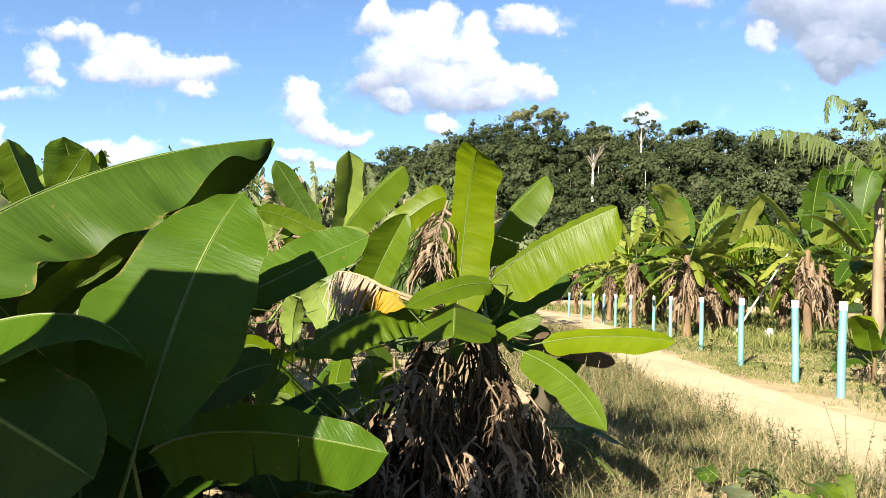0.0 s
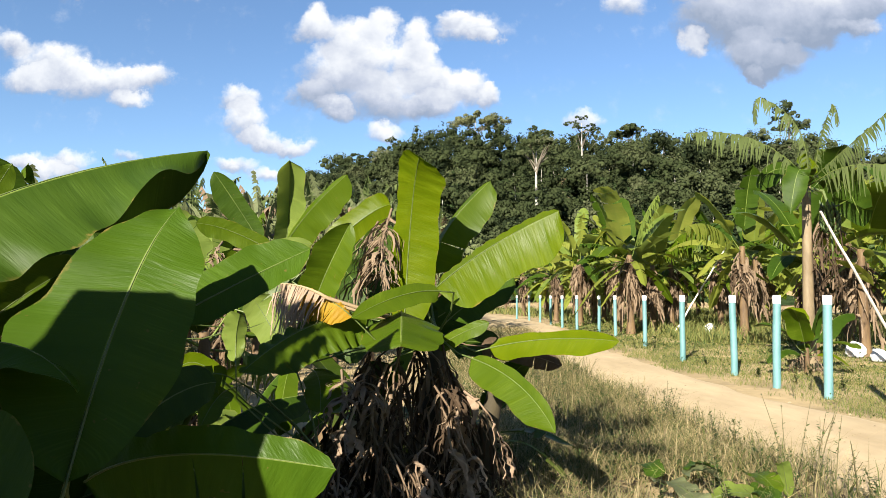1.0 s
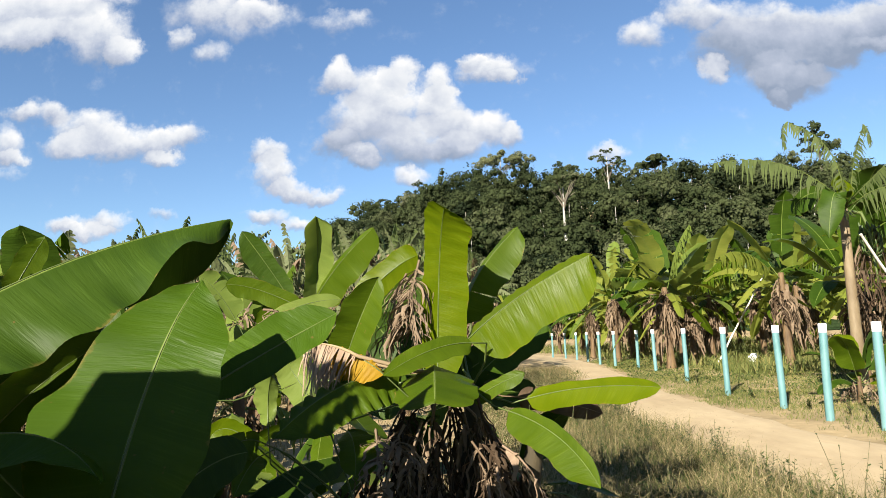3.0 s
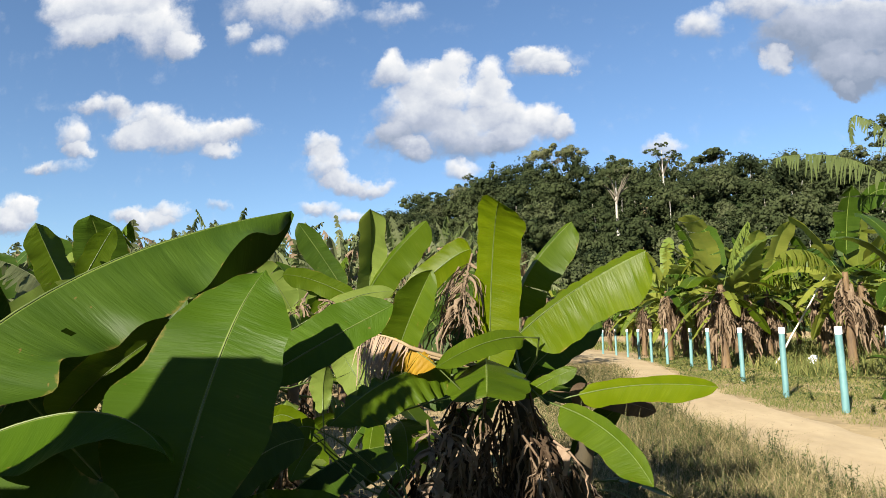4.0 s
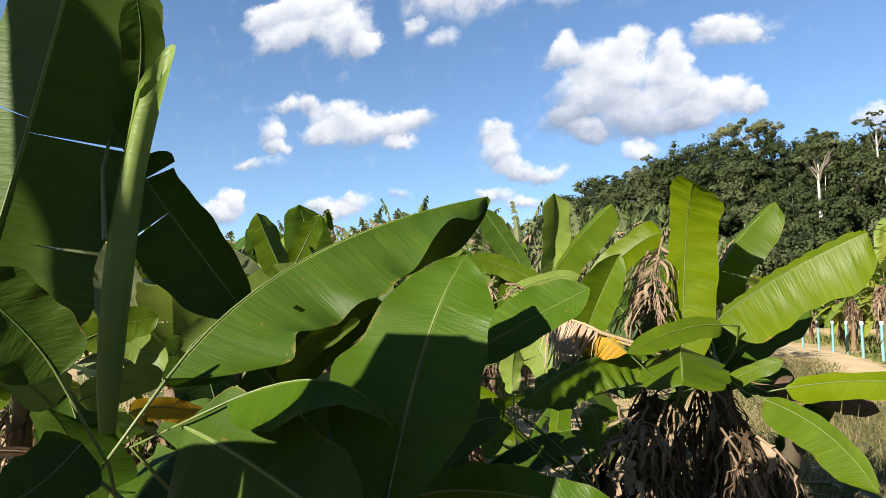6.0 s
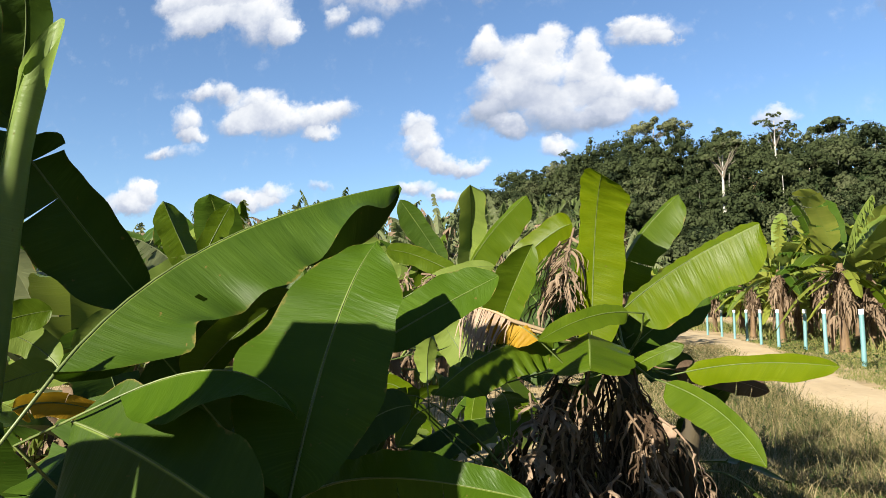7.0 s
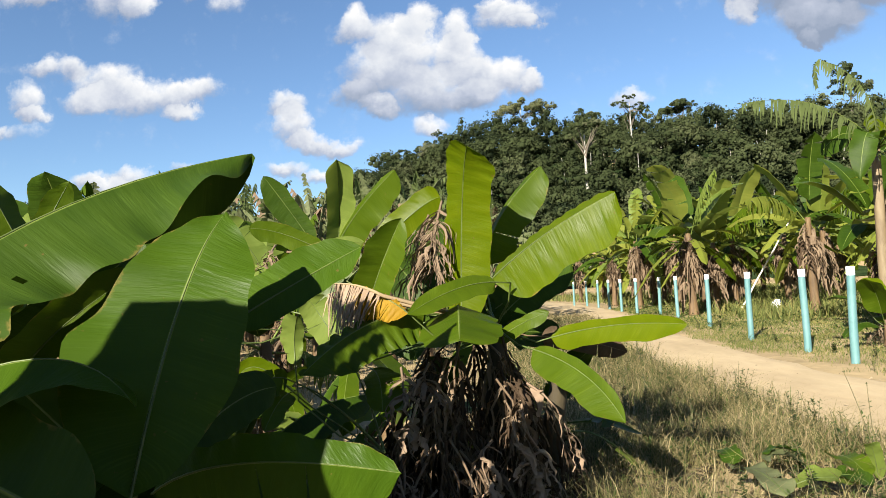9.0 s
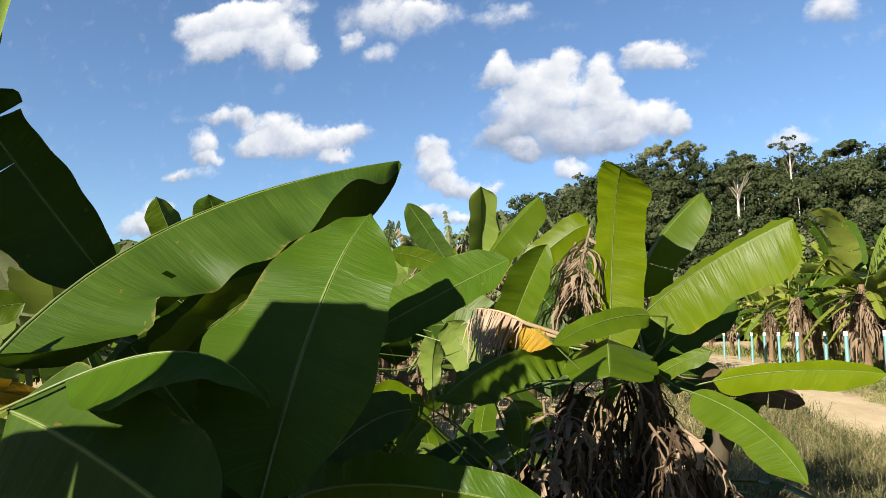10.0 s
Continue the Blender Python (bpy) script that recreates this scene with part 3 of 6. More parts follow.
HILL_AZ = (-0.9, -0.45, -0.33, -0.27, -0.235, -0.2, -0.134, -0.1, -0.058, 0.0, 0.04, 0.08, 0.16, 0.25, 0.33, 0.42, 0.48, 0.57, 0.75, 1.1)
HILL_TOP = (-3, -3, 5.0, 15.0, 22.5, 25.0, 28.5, 30.5, 32.5, 34.5, 35.5, 33.5, 31.5, 31.5, 30.0, 29.0, 28.5, 24.0, 17.0, 5.0)


def rise(x, y):
    """The land: flat fields, and a wooded hill beyond them."""
    r = math.hypot(x, y)
    if r < 70 or y < 0:
        return -0.02
    top = float(np.interp(math.atan2(x, y), HILL_AZ, HILL_TOP))
    k = min(1, max(0, (r - 84) / 86))
    k = k * k * (3 - 2 * k)
    return -0.02 + max(-0.5, top) * k * (1 if r < 185 else max(0.4, 1 - (r - 185) / 300))


axis = [-3000, -1200, -500] + list(np.arange(-260, 261, 9.0)) + [500, 1200, 3000]
sheet("ground", axis, axis, rise, SOIL, "dry sandy soil between the plants, running out to a wooded hill")
verts, faces = [], []
ys = np.concatenate([np.arange(-20, 30, 0.35), np.arange(30, 60, 0.8)])
for y in ys:
    a, b = road_edges(y)
    for k in range(9):
        s = k / 8
        ragged = 0.16 * noise.noise((y * 1.1, 3.1 * (k == 0), 0)) if k in (0, 8) else 0
        rut = -0.012 * (math.exp(-((s - 0.28) / 0.09) ** 2) + math.exp(-((s - 0.74) / 0.09) ** 2))
        verts.append((a + (b - a) * s + ragged, y, 0.014 + rut + 0.008 * noise.noise((y * 2, s * 4, 1)) - (0.03 if k in (0, 8) else 0)))
for j in range(len(ys) - 1):
    for k in range(8):
        faces.append((j * 9 + k, j * 9 + k + 1, j * 9 + k + 10, j * 9 + k + 9))
tagged(mesh_part("road", verts, faces, ROAD), "pale sandy dirt track with faint wheel ruts", "road", kind="structure")


def patches(x, y, cell, seed):
    """Uneven patches, 0 to 1, of about that many metres."""
    grid = np.random.RandomState(seed).uniform(0, 1, (64, 64))
    out = 0
    for c, k in ((cell, 0.6), (cell * 0.37, 0.4)):
        u, v = np.asarray(x) / c + 500, np.asarray(y) / c + 500
        i, j = np.floor(u).astype(int), np.floor(v).astype(int)
        f, g = u - i, v - j
        f, g = f * f * (3 - 2 * f), g * g * (3 - 2 * g)
        out = out + k * ((grid[i % 64, j % 64] * (1 - f) + grid[(i + 1) % 64, j % 64] * f) * (1 - g) + (grid[i % 64, (j + 1) % 64] * (1 - f) + grid[(i + 1) % 64, (j + 1) % 64] * f) * g)
    return out


def scatter_blades(name, label, count, area, high, wide, mat, seed, keep=None, lean=0.5):
    """Grass as one object: bent blades of two pieces each."""
    rs = np.random.RandomState(seed)
    x = rs.uniform(area[0], area[1], count)
    y = area[2] + (area[3] - area[2]) * rs.uniform(0, 1, count) ** 1.6
    if keep is not None:
        ok = keep(x, y, rs)
        x, y = x[ok], y[ok]
    n = len(x)
    h = high * rs.uniform(0.35, 1.15, n) * (0.45 + 0.75 * patches(x, y, 0.7, 7))
    a = rs.uniform(0, 2 * math.pi, n)
    b = rs.uniform(0, 2 * math.pi, n)
    far = np.clip(np.hypot(x, y) / 9, 1, 4)
    w = wide * rs.uniform(0.6, 1.4, n) * far
    bend = h * rs.uniform(0.1, lean, n)
    v = np.zeros((n, 5, 3))
    cx, sx = np.cos(a) * w / 2, np.sin(a) * w / 2
    v[:, 0] = np.stack([x - cx, y - sx, 0 * x - 0.03], 1)
    v[:, 1] = np.stack([x + cx, y + sx, 0 * x - 0.03], 1)
    mx, my = x + np.cos(b) * bend * 0.35, y + np.sin(b) * bend * 0.35
    v[:, 2] = np.stack([mx + cx * 0.8, my + sx * 0.8, h * 0.6], 1)
    v[:, 3] = np.stack([mx - cx * 0.8, my - sx * 0.8, h * 0.6], 1)
    v[:, 4] = np.stack([x + np.cos(b) * bend, y + np.sin(b) * bend, h], 1)
    k = np.arange(n)[:, None] * 5
    me = bpy.data.meshes.new(name)
    quads, tris = (k + np.array([0, 1, 2, 3])), (k + np.array([3, 2, 4]))
    me.from_pydata(v.reshape(-1, 3).tolist(), [], quads.tolist() + tris.tolist())
    me.materials.append(mat)
    return tagged(new(name, me), label, "grass", kind="stuff")


def on_verge(x, y, rs):
    a, b = road_edges(y)
    n = len(x)
    return (x < a + 0.7 * (patches(x, y, 0.8, 2) - 0.55) + rs.uniform(-0.2, 0.15, n) + 0.35 * (rs.uniform(0, 1, n) > 0.96)) & (patches(x, y, 0.9, 3) + rs.uniform(-0.35, 0.5, n) > 0.38) & ~((x > 1.25) & (y < 4.75) & (rs.uniform(0, 1, n) > 0.16))


def on_shoulder(x, y, rs):
    a, b = road_edges(y)
    n = len(x)
    return (x > b + 0.9 * (patches(x, y, 1.1, 4) - 0.35) + rs.uniform(-0.1, 0.25, n)) & (patches(x, y, 1.6, 5) + rs.uniform(-0.3, 0.35, n) > 0.44)


def in_plot(x, y, rs):
    return patches(x, y, 1.7, 6) + rs.uniform(-0.35, 0.5, len(x)) > 0.4


def in_rows(x, y, rs):
    return in_plot(x, y, rs) & (x > road_edges(y)[1] + 1.2 + 1.6 * (y < 34))


scatter_blades("verge_straw", "long bent straw-coloured dry grass beside the track", 62000, (-0.3, 4.4, 3.2, 26), 0.33, 0.0045, GRASS_DRY, 11, on_verge, 2.4)
scatter_blades("verge_thatch", "matted low dry grass beside the track", 60000, (-0.3, 4.4, 3.0, 26), 0.12, 0.007, GRASS_DRY, 16, on_verge, 2.2)
scatter_blades("verge_green", "green grass tufts among the dry grass", 38000, (-0.3, 4.0, 3.0, 24), 0.22, 0.006, GRASS_GREEN, 12, on_verge, 1.3)
scatter_blades("shoulder_grass", "short green and yellow grass behind the posts", 190000, (4.0, 12.5, 6, 34), 0.05, 0.005, GRASS_SHORT, 13, on_shoulder, 3.0)
scatter_blades("undergrowth", "green weeds and grass under the banana rows", 34000, (0.0, 26, 20, 66), 0.6, 0.012, GRASS_SHORT, 15, in_rows, 1.3)
scatter_blades("field_grass", "dry grass under the banana plants", 30000, (-14, 0.6, 4.2, 34), 0.2, 0.008, GRASS_DRY, 14, in_plot, 1.4)


def low_cover(name, label, count, area, size, mat, seed, keep, high=1.0, category="weeds"):
    """Small broad leaves close to the ground, as one object."""
    rs = np.random.RandomState(seed)
    x, y = rs.uniform(area[0], area[1], count), area[2] + (area[3] - area[2]) * rs.uniform(0, 1, count) ** 1.6
    ok = keep(x, y, rs) & (patches(x, y, 0.55, 8) + rs.uniform(-0.35, 0.35, count) > 0.55)
    x, y = x[ok], y[ok]
    n = len(x)
    a, up = rs.uniform(0, 6.28, n), rs.uniform(0.1, 0.9, n) * min(1.0, high * 2)
    s = size * rs.uniform(0.5, 1.4, n) * np.clip(np.hypot(x, y) / 8, 1, 3)
    z = rs.uniform(0.02, 0.2, n) * (size / 0.03) * high
    d = np.stack([np.cos(a), np.sin(a), up], 1)
    c = np.stack([-np.sin(a), np.cos(a), 0 * a], 1)
    o = np.stack([x, y, z], 1)
    s = s[:, None]
    v = np.stack([o, o + d * s * 0.6 + c * s * 0.35, o + d * s * 1.3, o + d * s * 0.6 - c * s * 0.35], 1).reshape(-1, 3)
    me = bpy.data.meshes.new(name)
    me.from_pydata(v.tolist(), [], (np.arange(n)[:, None] * 4 + np.arange(4)).tolist())
    me.materials.append(mat)
    return tagged(new(name, me), label, category, kind="stuff")


low_cover("verge_weeds", "low broad-leaved weeds scattered through dry grass", 90000, (-0.3, 4.4, 3.0, 22), 0.022, WEED, 31, on_verge)
low_cover("shoulder_weeds", "low green weeds behind the posts", 34000, (4.2, 13, 7, 36), 0.022, WEED, 32, on_shoulder)


def off_road(x, y, rs):
    return x < road_edges(y)[0] - rs.uniform(0.1, 0.8, len(x))


low_cover("leaf_litter", "brown dead leaf litter on the soil under the plants", 60000, (-7, 5, -6, 6), 0.07, LITTER, 34, off_road, 0.05, "litter")
scatter_blades("near_grass", "dry grass on the soil under the large leaves", 26000, (-3.5, 6.5, -3, 3.8), 0.17, 0.007, GRASS_DRY, 36, off_road, 1.8)

# damp red soil spread at the bend of the track
verts, faces = [(2.19, 25.12, 0.05)], []
for n in range(28):
    a = 2 * math.pi * n / 28
    k = 1 + 0.35 * noise.noise((math.cos(a) * 1.7, math.sin(a) * 1.7, 6))
    for f, z in ((0.6, 0.045), (1.0, 0.0)):
        verts.append((verts[0][0] + 0.95 * k * f * math.cos(a), verts[0][1] + 3.6 * k * f * math.sin(a), z + 0.01 * noise.noise((n, f * 9, 1))))
for n in range(28):
    i, j = 1 + 2 * n, 1 + 2 * ((n + 1) % 28)
    faces += [(0, i, j), (i, i + 1, j + 1, j)]
tagged(mesh_part("red_soil", verts, faces, RED_SOIL), "damp reddish soil heaped at the bend of the track", "soil", kind="structure")

# loose stones and clods on the track
verts, faces = [], []
for n in range(420):
    y = 4 + 30 * random.random() ** 1.7
    a, b = road_edges(y)
    s = random.random()
    s = s if random.random() < 0.3 else (0.08 * random.random() if s < 0.5 else 1 - 0.08 * random.random())
    x, r = a + (b - a) * s, random.uniform(0.006, 0.022)
    k = len(verts)
    for dx, dy, dz in ((1, 0, 0.2), (0, 1, 0.1), (-1, 0, 0.2), (0, -1, 0.1), (0.1, 0.1, 1.0)):
        verts.append((x + r * dx * random.uniform(0.6, 1.3), y + r * dy * random.uniform(0.6, 1.3), 0.012 + r * dz * 0.8))
    faces += [(k, k + 1, k + 4), (k + 1, k + 2, k + 4), (k + 2, k + 3, k + 4), (k + 3, k, k + 4)]
tagged(mesh_part("track_stones", verts, faces, CLOD, smooth=False), "small stones and clods lying on the dirt track", "stones", kind="stuff")


# ---- the wooded hill ----
def polar(az, r):
    return r * math.sin(az), r * math.cos(az)


ico = bmesh.new()
bmesh.ops.create_icosphere(ico, subdivisions=1, radius=1)
ICO = np.array([tuple(v.co) for v in ico.verts])
ICO_FACES = np.array([[v.index for v in f.verts] for f in ico.faces], dtype=np.int32)
ico.free()


def foliage(name, crowns, per, size, seed, mat, label="", parent=None, category="", kind="", lobes=34, core=0.0):
    """Leaf clumps over the lobes of each crown, as one mesh. crowns: x, y, z, radius, height. core: size of the dense
    inside of a lobe, toned darker to stand for inner shade.
    """
    rs = np.random.RandomState(seed)
    allv, tone, inner = [], [], []
    for cx, cy, cz, r, h in crowns:
        n = per
        c = rs.normal(0, 1, (lobes, 3))
        c /= np.linalg.norm(c, axis=1)[:, None]
        c[:, 2] = np.abs(c[:, 2]) * 1.15 - 0.35
        c *= rs.uniform(0.45, 0.95, (lobes, 1))
        bulge = np.sort(0.14 + 0.24 * rs.uniform(0, 1, lobes) ** 1.5)[::-1]
        weight = bulge ** 2
        pick = rs.choice(lobes, n, p=weight / weight.sum())
        d = rs.normal(0, 1, (n, 3)) + np.array([0, -0.3, 0.45])
        d /= np.linalg.norm(d, axis=1)[:, None]
        p = c[pick] + d * (bulge[pick] * rs.uniform(0.65, 1.15, n))[:, None]
        p = p * np.array([r, r, h]) + np.array([cx, cy, cz])
        nrm = d + c[pick] * 0.45 + rs.normal(0, 0.3, (n, 3))
        nrm /= np.linalg.norm(nrm, axis=1)[:, None]
        t = np.cross(nrm, rs.normal(0, 1, (n, 3)))
        t /= np.linalg.norm(t, axis=1)[:, None] + 1e-6
        b = np.cross(nrm, t)
        s = (size * rs.uniform(0.5, 1.3, n))[:, None]
        quad = np.stack([p - t * s - b * s * 0.5, p + t * s * 0.3 - b * s * 0.7, p + t * s + b * s * 0.35, p - t * s * 0.4 + b * s * 0.7], 1)
        allv.append(quad.reshape(-1, 3))
        hue = np.clip(rs.normal(0.45, 0.2), 0, 1)
        tone.append(np.full(n * 4, hue))
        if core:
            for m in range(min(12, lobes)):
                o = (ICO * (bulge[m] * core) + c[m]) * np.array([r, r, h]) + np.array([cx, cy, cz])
                # crown's inner shade painted as a lower tone, kept mild for haze
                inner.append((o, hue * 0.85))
    whole = len(np.concatenate(allv)) // 4
    if core:
        allv += [o for o, _ in inner]
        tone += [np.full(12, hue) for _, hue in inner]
    v = np.concatenate(allv)
    corner = [np.arange(whole * 4, dtype=np.int32)]
    start = [np.arange(0, whole * 4, 4, dtype=np.int32)]
    if core:
        first = whole * 4 + 12 * np.arange(len(inner), dtype=np.int32)
        corner.append((first[:, None] + ICO_FACES.ravel()[None, :]).ravel())
        start.append(whole * 4 + 3 * np.arange(20 * len(inner), dtype=np.int32))
    corner, start = np.concatenate(corner).astype(np.int32), np.concatenate(start).astype(np.int32)
    me = bpy.data.meshes.new(name)
    me.vertices.add(len(v))
    me.vertices.foreach_set("co", v.astype(np.float32).ravel())
    me.loops.add(len(corner))
    me.loops.foreach_set("vertex_index", corner)
    me.polygons.add(len(start))
    me.polygons.foreach_set("loop_start", start)
    me.update(calc_edges=True)
    me.attributes.new("tree", "FLOAT", "POINT").data.foreach_set("value", np.concatenate(tone).astype(np.float32))
    me.materials.append(mat)
    ob = new(name, me)
    if parent:
        ob.parent = parent
    return tagged(ob, label, category, kind=kind)


rng = np.random.RandomState(5)
woods, cores = [], []
for n in range(1900):
    az = rng.uniform(-0.34, 0.74)
    r = rng.uniform(92, 160) if n % 5 else rng.uniform(158, 178)
    x, y = polar(az, r)
    g = rise(x, y)
    if g < 0.8:
        continue
    tall = 3.6 + 7.5 * rng.uniform() ** 1.6
    if any(abs(x - a[0]) + abs(y - a[1]) < 0.75 * a[3] + 0.1 * tall for a in woods):
        continue
    rad = tall * rng.uniform(0.34, 0.52)
    woods.append((x, y, g + tall * rng.uniform(0.5, 0.66), rad, tall * rng.uniform(0.32, 0.48)))
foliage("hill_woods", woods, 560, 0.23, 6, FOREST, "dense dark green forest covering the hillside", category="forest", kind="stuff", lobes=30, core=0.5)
thicket = []
for n in range(620):
    x, y = polar(rng.uniform(-0.34, 0.74), rng.uniform(96, 182))
    g = rise(x, y)
    if g > 0.8:
        rad = rng.uniform(1.5, 2.6)
        thicket.append((x, y, g + rng.uniform(0.8, 2.2), rad, rad * rng.uniform(0.7, 1.0)))
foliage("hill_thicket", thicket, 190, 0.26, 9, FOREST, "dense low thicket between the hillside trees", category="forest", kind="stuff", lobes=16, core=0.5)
# undergrowth sheet behind the crowns, its shade painted in as a dark colour
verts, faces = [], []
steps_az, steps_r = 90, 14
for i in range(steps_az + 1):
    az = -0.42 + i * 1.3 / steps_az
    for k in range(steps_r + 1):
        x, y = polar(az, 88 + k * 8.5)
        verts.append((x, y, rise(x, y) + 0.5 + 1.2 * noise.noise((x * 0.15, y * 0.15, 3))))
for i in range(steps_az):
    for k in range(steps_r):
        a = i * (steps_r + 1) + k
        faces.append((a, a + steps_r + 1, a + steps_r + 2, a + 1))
tagged(mesh_part("hill_undergrowth", verts, faces, WOODS_SHADE), "undergrowth on the forest floor of the hill, coloured dark for tree shade", "undergrowth", kind="structure")
verts, faces = [], []
for n in range(150):
    cx, cy, cz, r, h = woods[rng.randint(len(woods))]
    g = rise(cx, cy)
    x, y = cx * 0.975 + rng.uniform(-1, 1), cy * 0.975
    top = cz - g + h * rng.uniform(-0.2, 0.7)
    lean = rng.uniform(-0.7, 0.7)
    v, f = tube([(x + lean * (i / 4) ** 2, y, rise(x, y) + top * i / 4) for i in range(5)], [0.13 - 0.02 * i for i in range(5)], 5)
    faces += [tuple(q + len(verts) for q in face) for face in f]
    verts += v
tagged(mesh_part("hill_trunks", verts, faces, BARK_PALE), "pale bare trunks showing between the hillside trees", "forest", kind="stuff")


def forest_tree(x, y, tall, rad, seed, label, bark=None, flat=0.4, up=0.8, clear=0.55, leaves=420, size=0.5, mat=None):
    """A single tree that stands out of the woods: a tapered trunk with limbs, and an open crown."""
    rnd = random.Random(seed)
    ob = thing("forest_tree", (x, y, rise(x, y) - 0.3), label, "tree", "trees on the hill")
    sway = rnd.uniform(-0.6, 0.6)
    path = [(sway * math.sin(i / 7 * 2.2), 0, tall * i / 7 * 0.9) for i in range(8)]
    verts, faces = tube(path, [0.34 * (1 - 0.75 * i / 7) * tall / 14 for i in range(8)], 7)
    mesh_part("trunk", verts, faces, bark or BARK_PALE, ob)
    blobs = []
    for i in range(8):
        a, s = rnd.random() * 6.28, rnd.uniform(clear, 0.85)
        root = Vector((sway * math.sin(s * 2.2), 0, tall * s * 0.9))
        end = Vector((math.cos(a) * rad * rnd.uniform(0.45, 0.95), math.sin(a) * rad * rnd.uniform(0.45, 0.95), tall * rnd.uniform(up, 1.0)))
        limb = [root.lerp(end, k / 4) + Vector((0, 0, 0.25 * math.sin(k / 4 * 3.14))) for k in range(5)]
        v, f = tube(limb, [0.13 * (1 - 0.8 * k / 4) * tall / 14 for k in range(5)], 5)
        mesh_part("limb", v, f, BARK, ob)
        blobs.append((end.x, end.y, end.z, rad * 0.48, rad * flat * 0.6))
    blobs.append((0, 0, tall * 0.97, rad * 0.5, rad * flat * 0.6))
    foliage("crown", blobs, leaves // 3, size * 0.45, seed, mat or FOREST, parent=ob, lobes=8)
    return ob


forest_tree(*polar(0.121, 118), 17.5, 3.4, 3, "tall slender tree with a bare pale trunk on the hillside", BARK_PALE, clear=0.72, up=0.86, leaves=500)
forest_tree(*polar(0.03, 168), 11.5, 7.0, 4, "wide flat-topped tree with thin grey-green foliage on the ridge", BARK_PALE, 0.5, 0.72, 0.45, 3600, 0.36, FOREST_PALE)
forest_tree(*polar(0.115, 172), 11.0, 4.0, 5, "tall open-crowned tree on the ridge", BARK_PALE, 0.45, 0.7, 0.5, 600)
forest_tree(*polar(0.25, 172), 11.5, 5.0, 6, "dark domed tree with bright gaps on the ridge", BARK, 0.5, 0.8, 0.5, 1300)
forest_tree(*polar(0.46, 160), 14.0, 4.6, 7, "tall tree standing above the wood's edge", BARK, 0.6, 0.7, 0.5, 900)
forest_tree(*polar(-0.155, 165), 9.0, 3.6, 8, "slim tree at the hill's lower end", BARK_PALE, 0.5, 0.65, 0.4, 420)
forest_tree(*polar(-0.115, 168), 9.0, 3.4, 9, "slim tree at the hill's lower end", BARK_PALE, 0.5, 0.65, 0.4, 420)
forest_tree(*polar(-0.085, 170), 9.5, 3.6, 10, "half-bare tree on the rising ridge", BARK_PALE, 0.5, 0.65, 0.4, 300)
forest_tree(*polar(0.185, 150), 14.0, 3.4, 11, "pale-limbed tree among the hillside forest", BARK_PALE, 0.5, 0.7, 0.3, 300)
forest_tree(*polar(0.30, 172), 9.0, 3.4, 12, "slim tree on the ridge", BARK_PALE, 0.5, 0.7, 0.4, 420)
verts, faces = [], []
for i in range(70):
    az = -1.5 + i * 0.018
    top = float(np.interp(az, (-1.5, -1.0, -0.74, -0.66, -0.55, -0.36, -0.26), (40, 62, 66, 58, 42, 30, 14))) + 5.5 * noise.noise((az * 30, 0, 0)) + 3 * noise.noise((az * 110, 4, 0))
    for r, k in ((520, -0.02), (560, 0.55), (600, 1.0), (660, 0.7)):
        verts.append((*polar(az, r + 12 * noise.noise((az * 40, k * 5, 2))), max(-1, top * k)))
for i in range(69):
    for k in range(3):
        a = i * 4 + k
        faces.append((a, a + 4, a + 5, a + 1))
tagged(mesh_part("backdrop_hill", verts, faces, FAR_FOREST), "low hazy wooded hills in the far distance", "hill", kind="structure")
far_woods = []
for n in range(280):
    az = rng.uniform(-1.2, -0.27)
    k = rng.uniform(0.0, 1.0)
    top = float(np.interp(az, (-1.5, -1.0, -0.74, -0.66, -0.55, -0.36, -0.26), (40, 62, 66, 58, 42, 30, 14)))
    rad = rng.uniform(4.5, 9.0)
    far_woods.append((*polar(az, 512 + 86 * k), top * k ** 0.8 + 0.2 * rad, rad, rad * rng.uniform(0.7, 1.0)))
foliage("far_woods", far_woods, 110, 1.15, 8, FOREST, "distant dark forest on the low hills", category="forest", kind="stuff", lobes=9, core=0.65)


# ---- turquoise posts along the track ----
def post(place, seed, tall=1.4):
    rnd = random.Random(seed)
    ob = thing("fence_post", place, "turquoise plastic pipe post with a white top, set in grass", "post", "posts along the track")
    ob.rotation_euler = (rnd.uniform(-0.02, 0.02), rnd.uniform(-0.02, 0.02), rnd.random() * 6)
    rings = [(-0.1, 0.060), (0.25, 0.059), (0.7, 0.0585), (1.1, 0.0585), (tall - 0.13, 0.058)]
    v, f = tube([(0.004 * math.sin(z * 4 + seed), 0, z) for z, _ in rings], [r for _, r in rings], 18)
    mesh_part("pipe", v, f, POST_BLUE, ob)
    z = tall - 0.13
    v, f = tube([(0, 0, z), (0, 0, z + 0.004), (0, 0, tall - 0.008), (0, 0, tall), (0, 0, tall)], [0.058, 0.0595, 0.0595, 0.055, 0.025], 18)
    mesh_part("white_top", v, f, POST_WHITE, ob)
    return ob


POSTS = ((5.46, 7.82), (5.26, 9.12), (5.07, 10.22), (5.11, 11.9), (5.05, 14.5), (5.4, 18.7), (5.7, 23.5), (5.6, 25.8), (5.1, 27.75), (4.85, 30.0), (4.8, 33.4), (4.6, 36.0), (4.25, 38.2), (3.75, 40.5))
for n, (x, y) in enumerate(POSTS):
    post((x, y, 0), n)


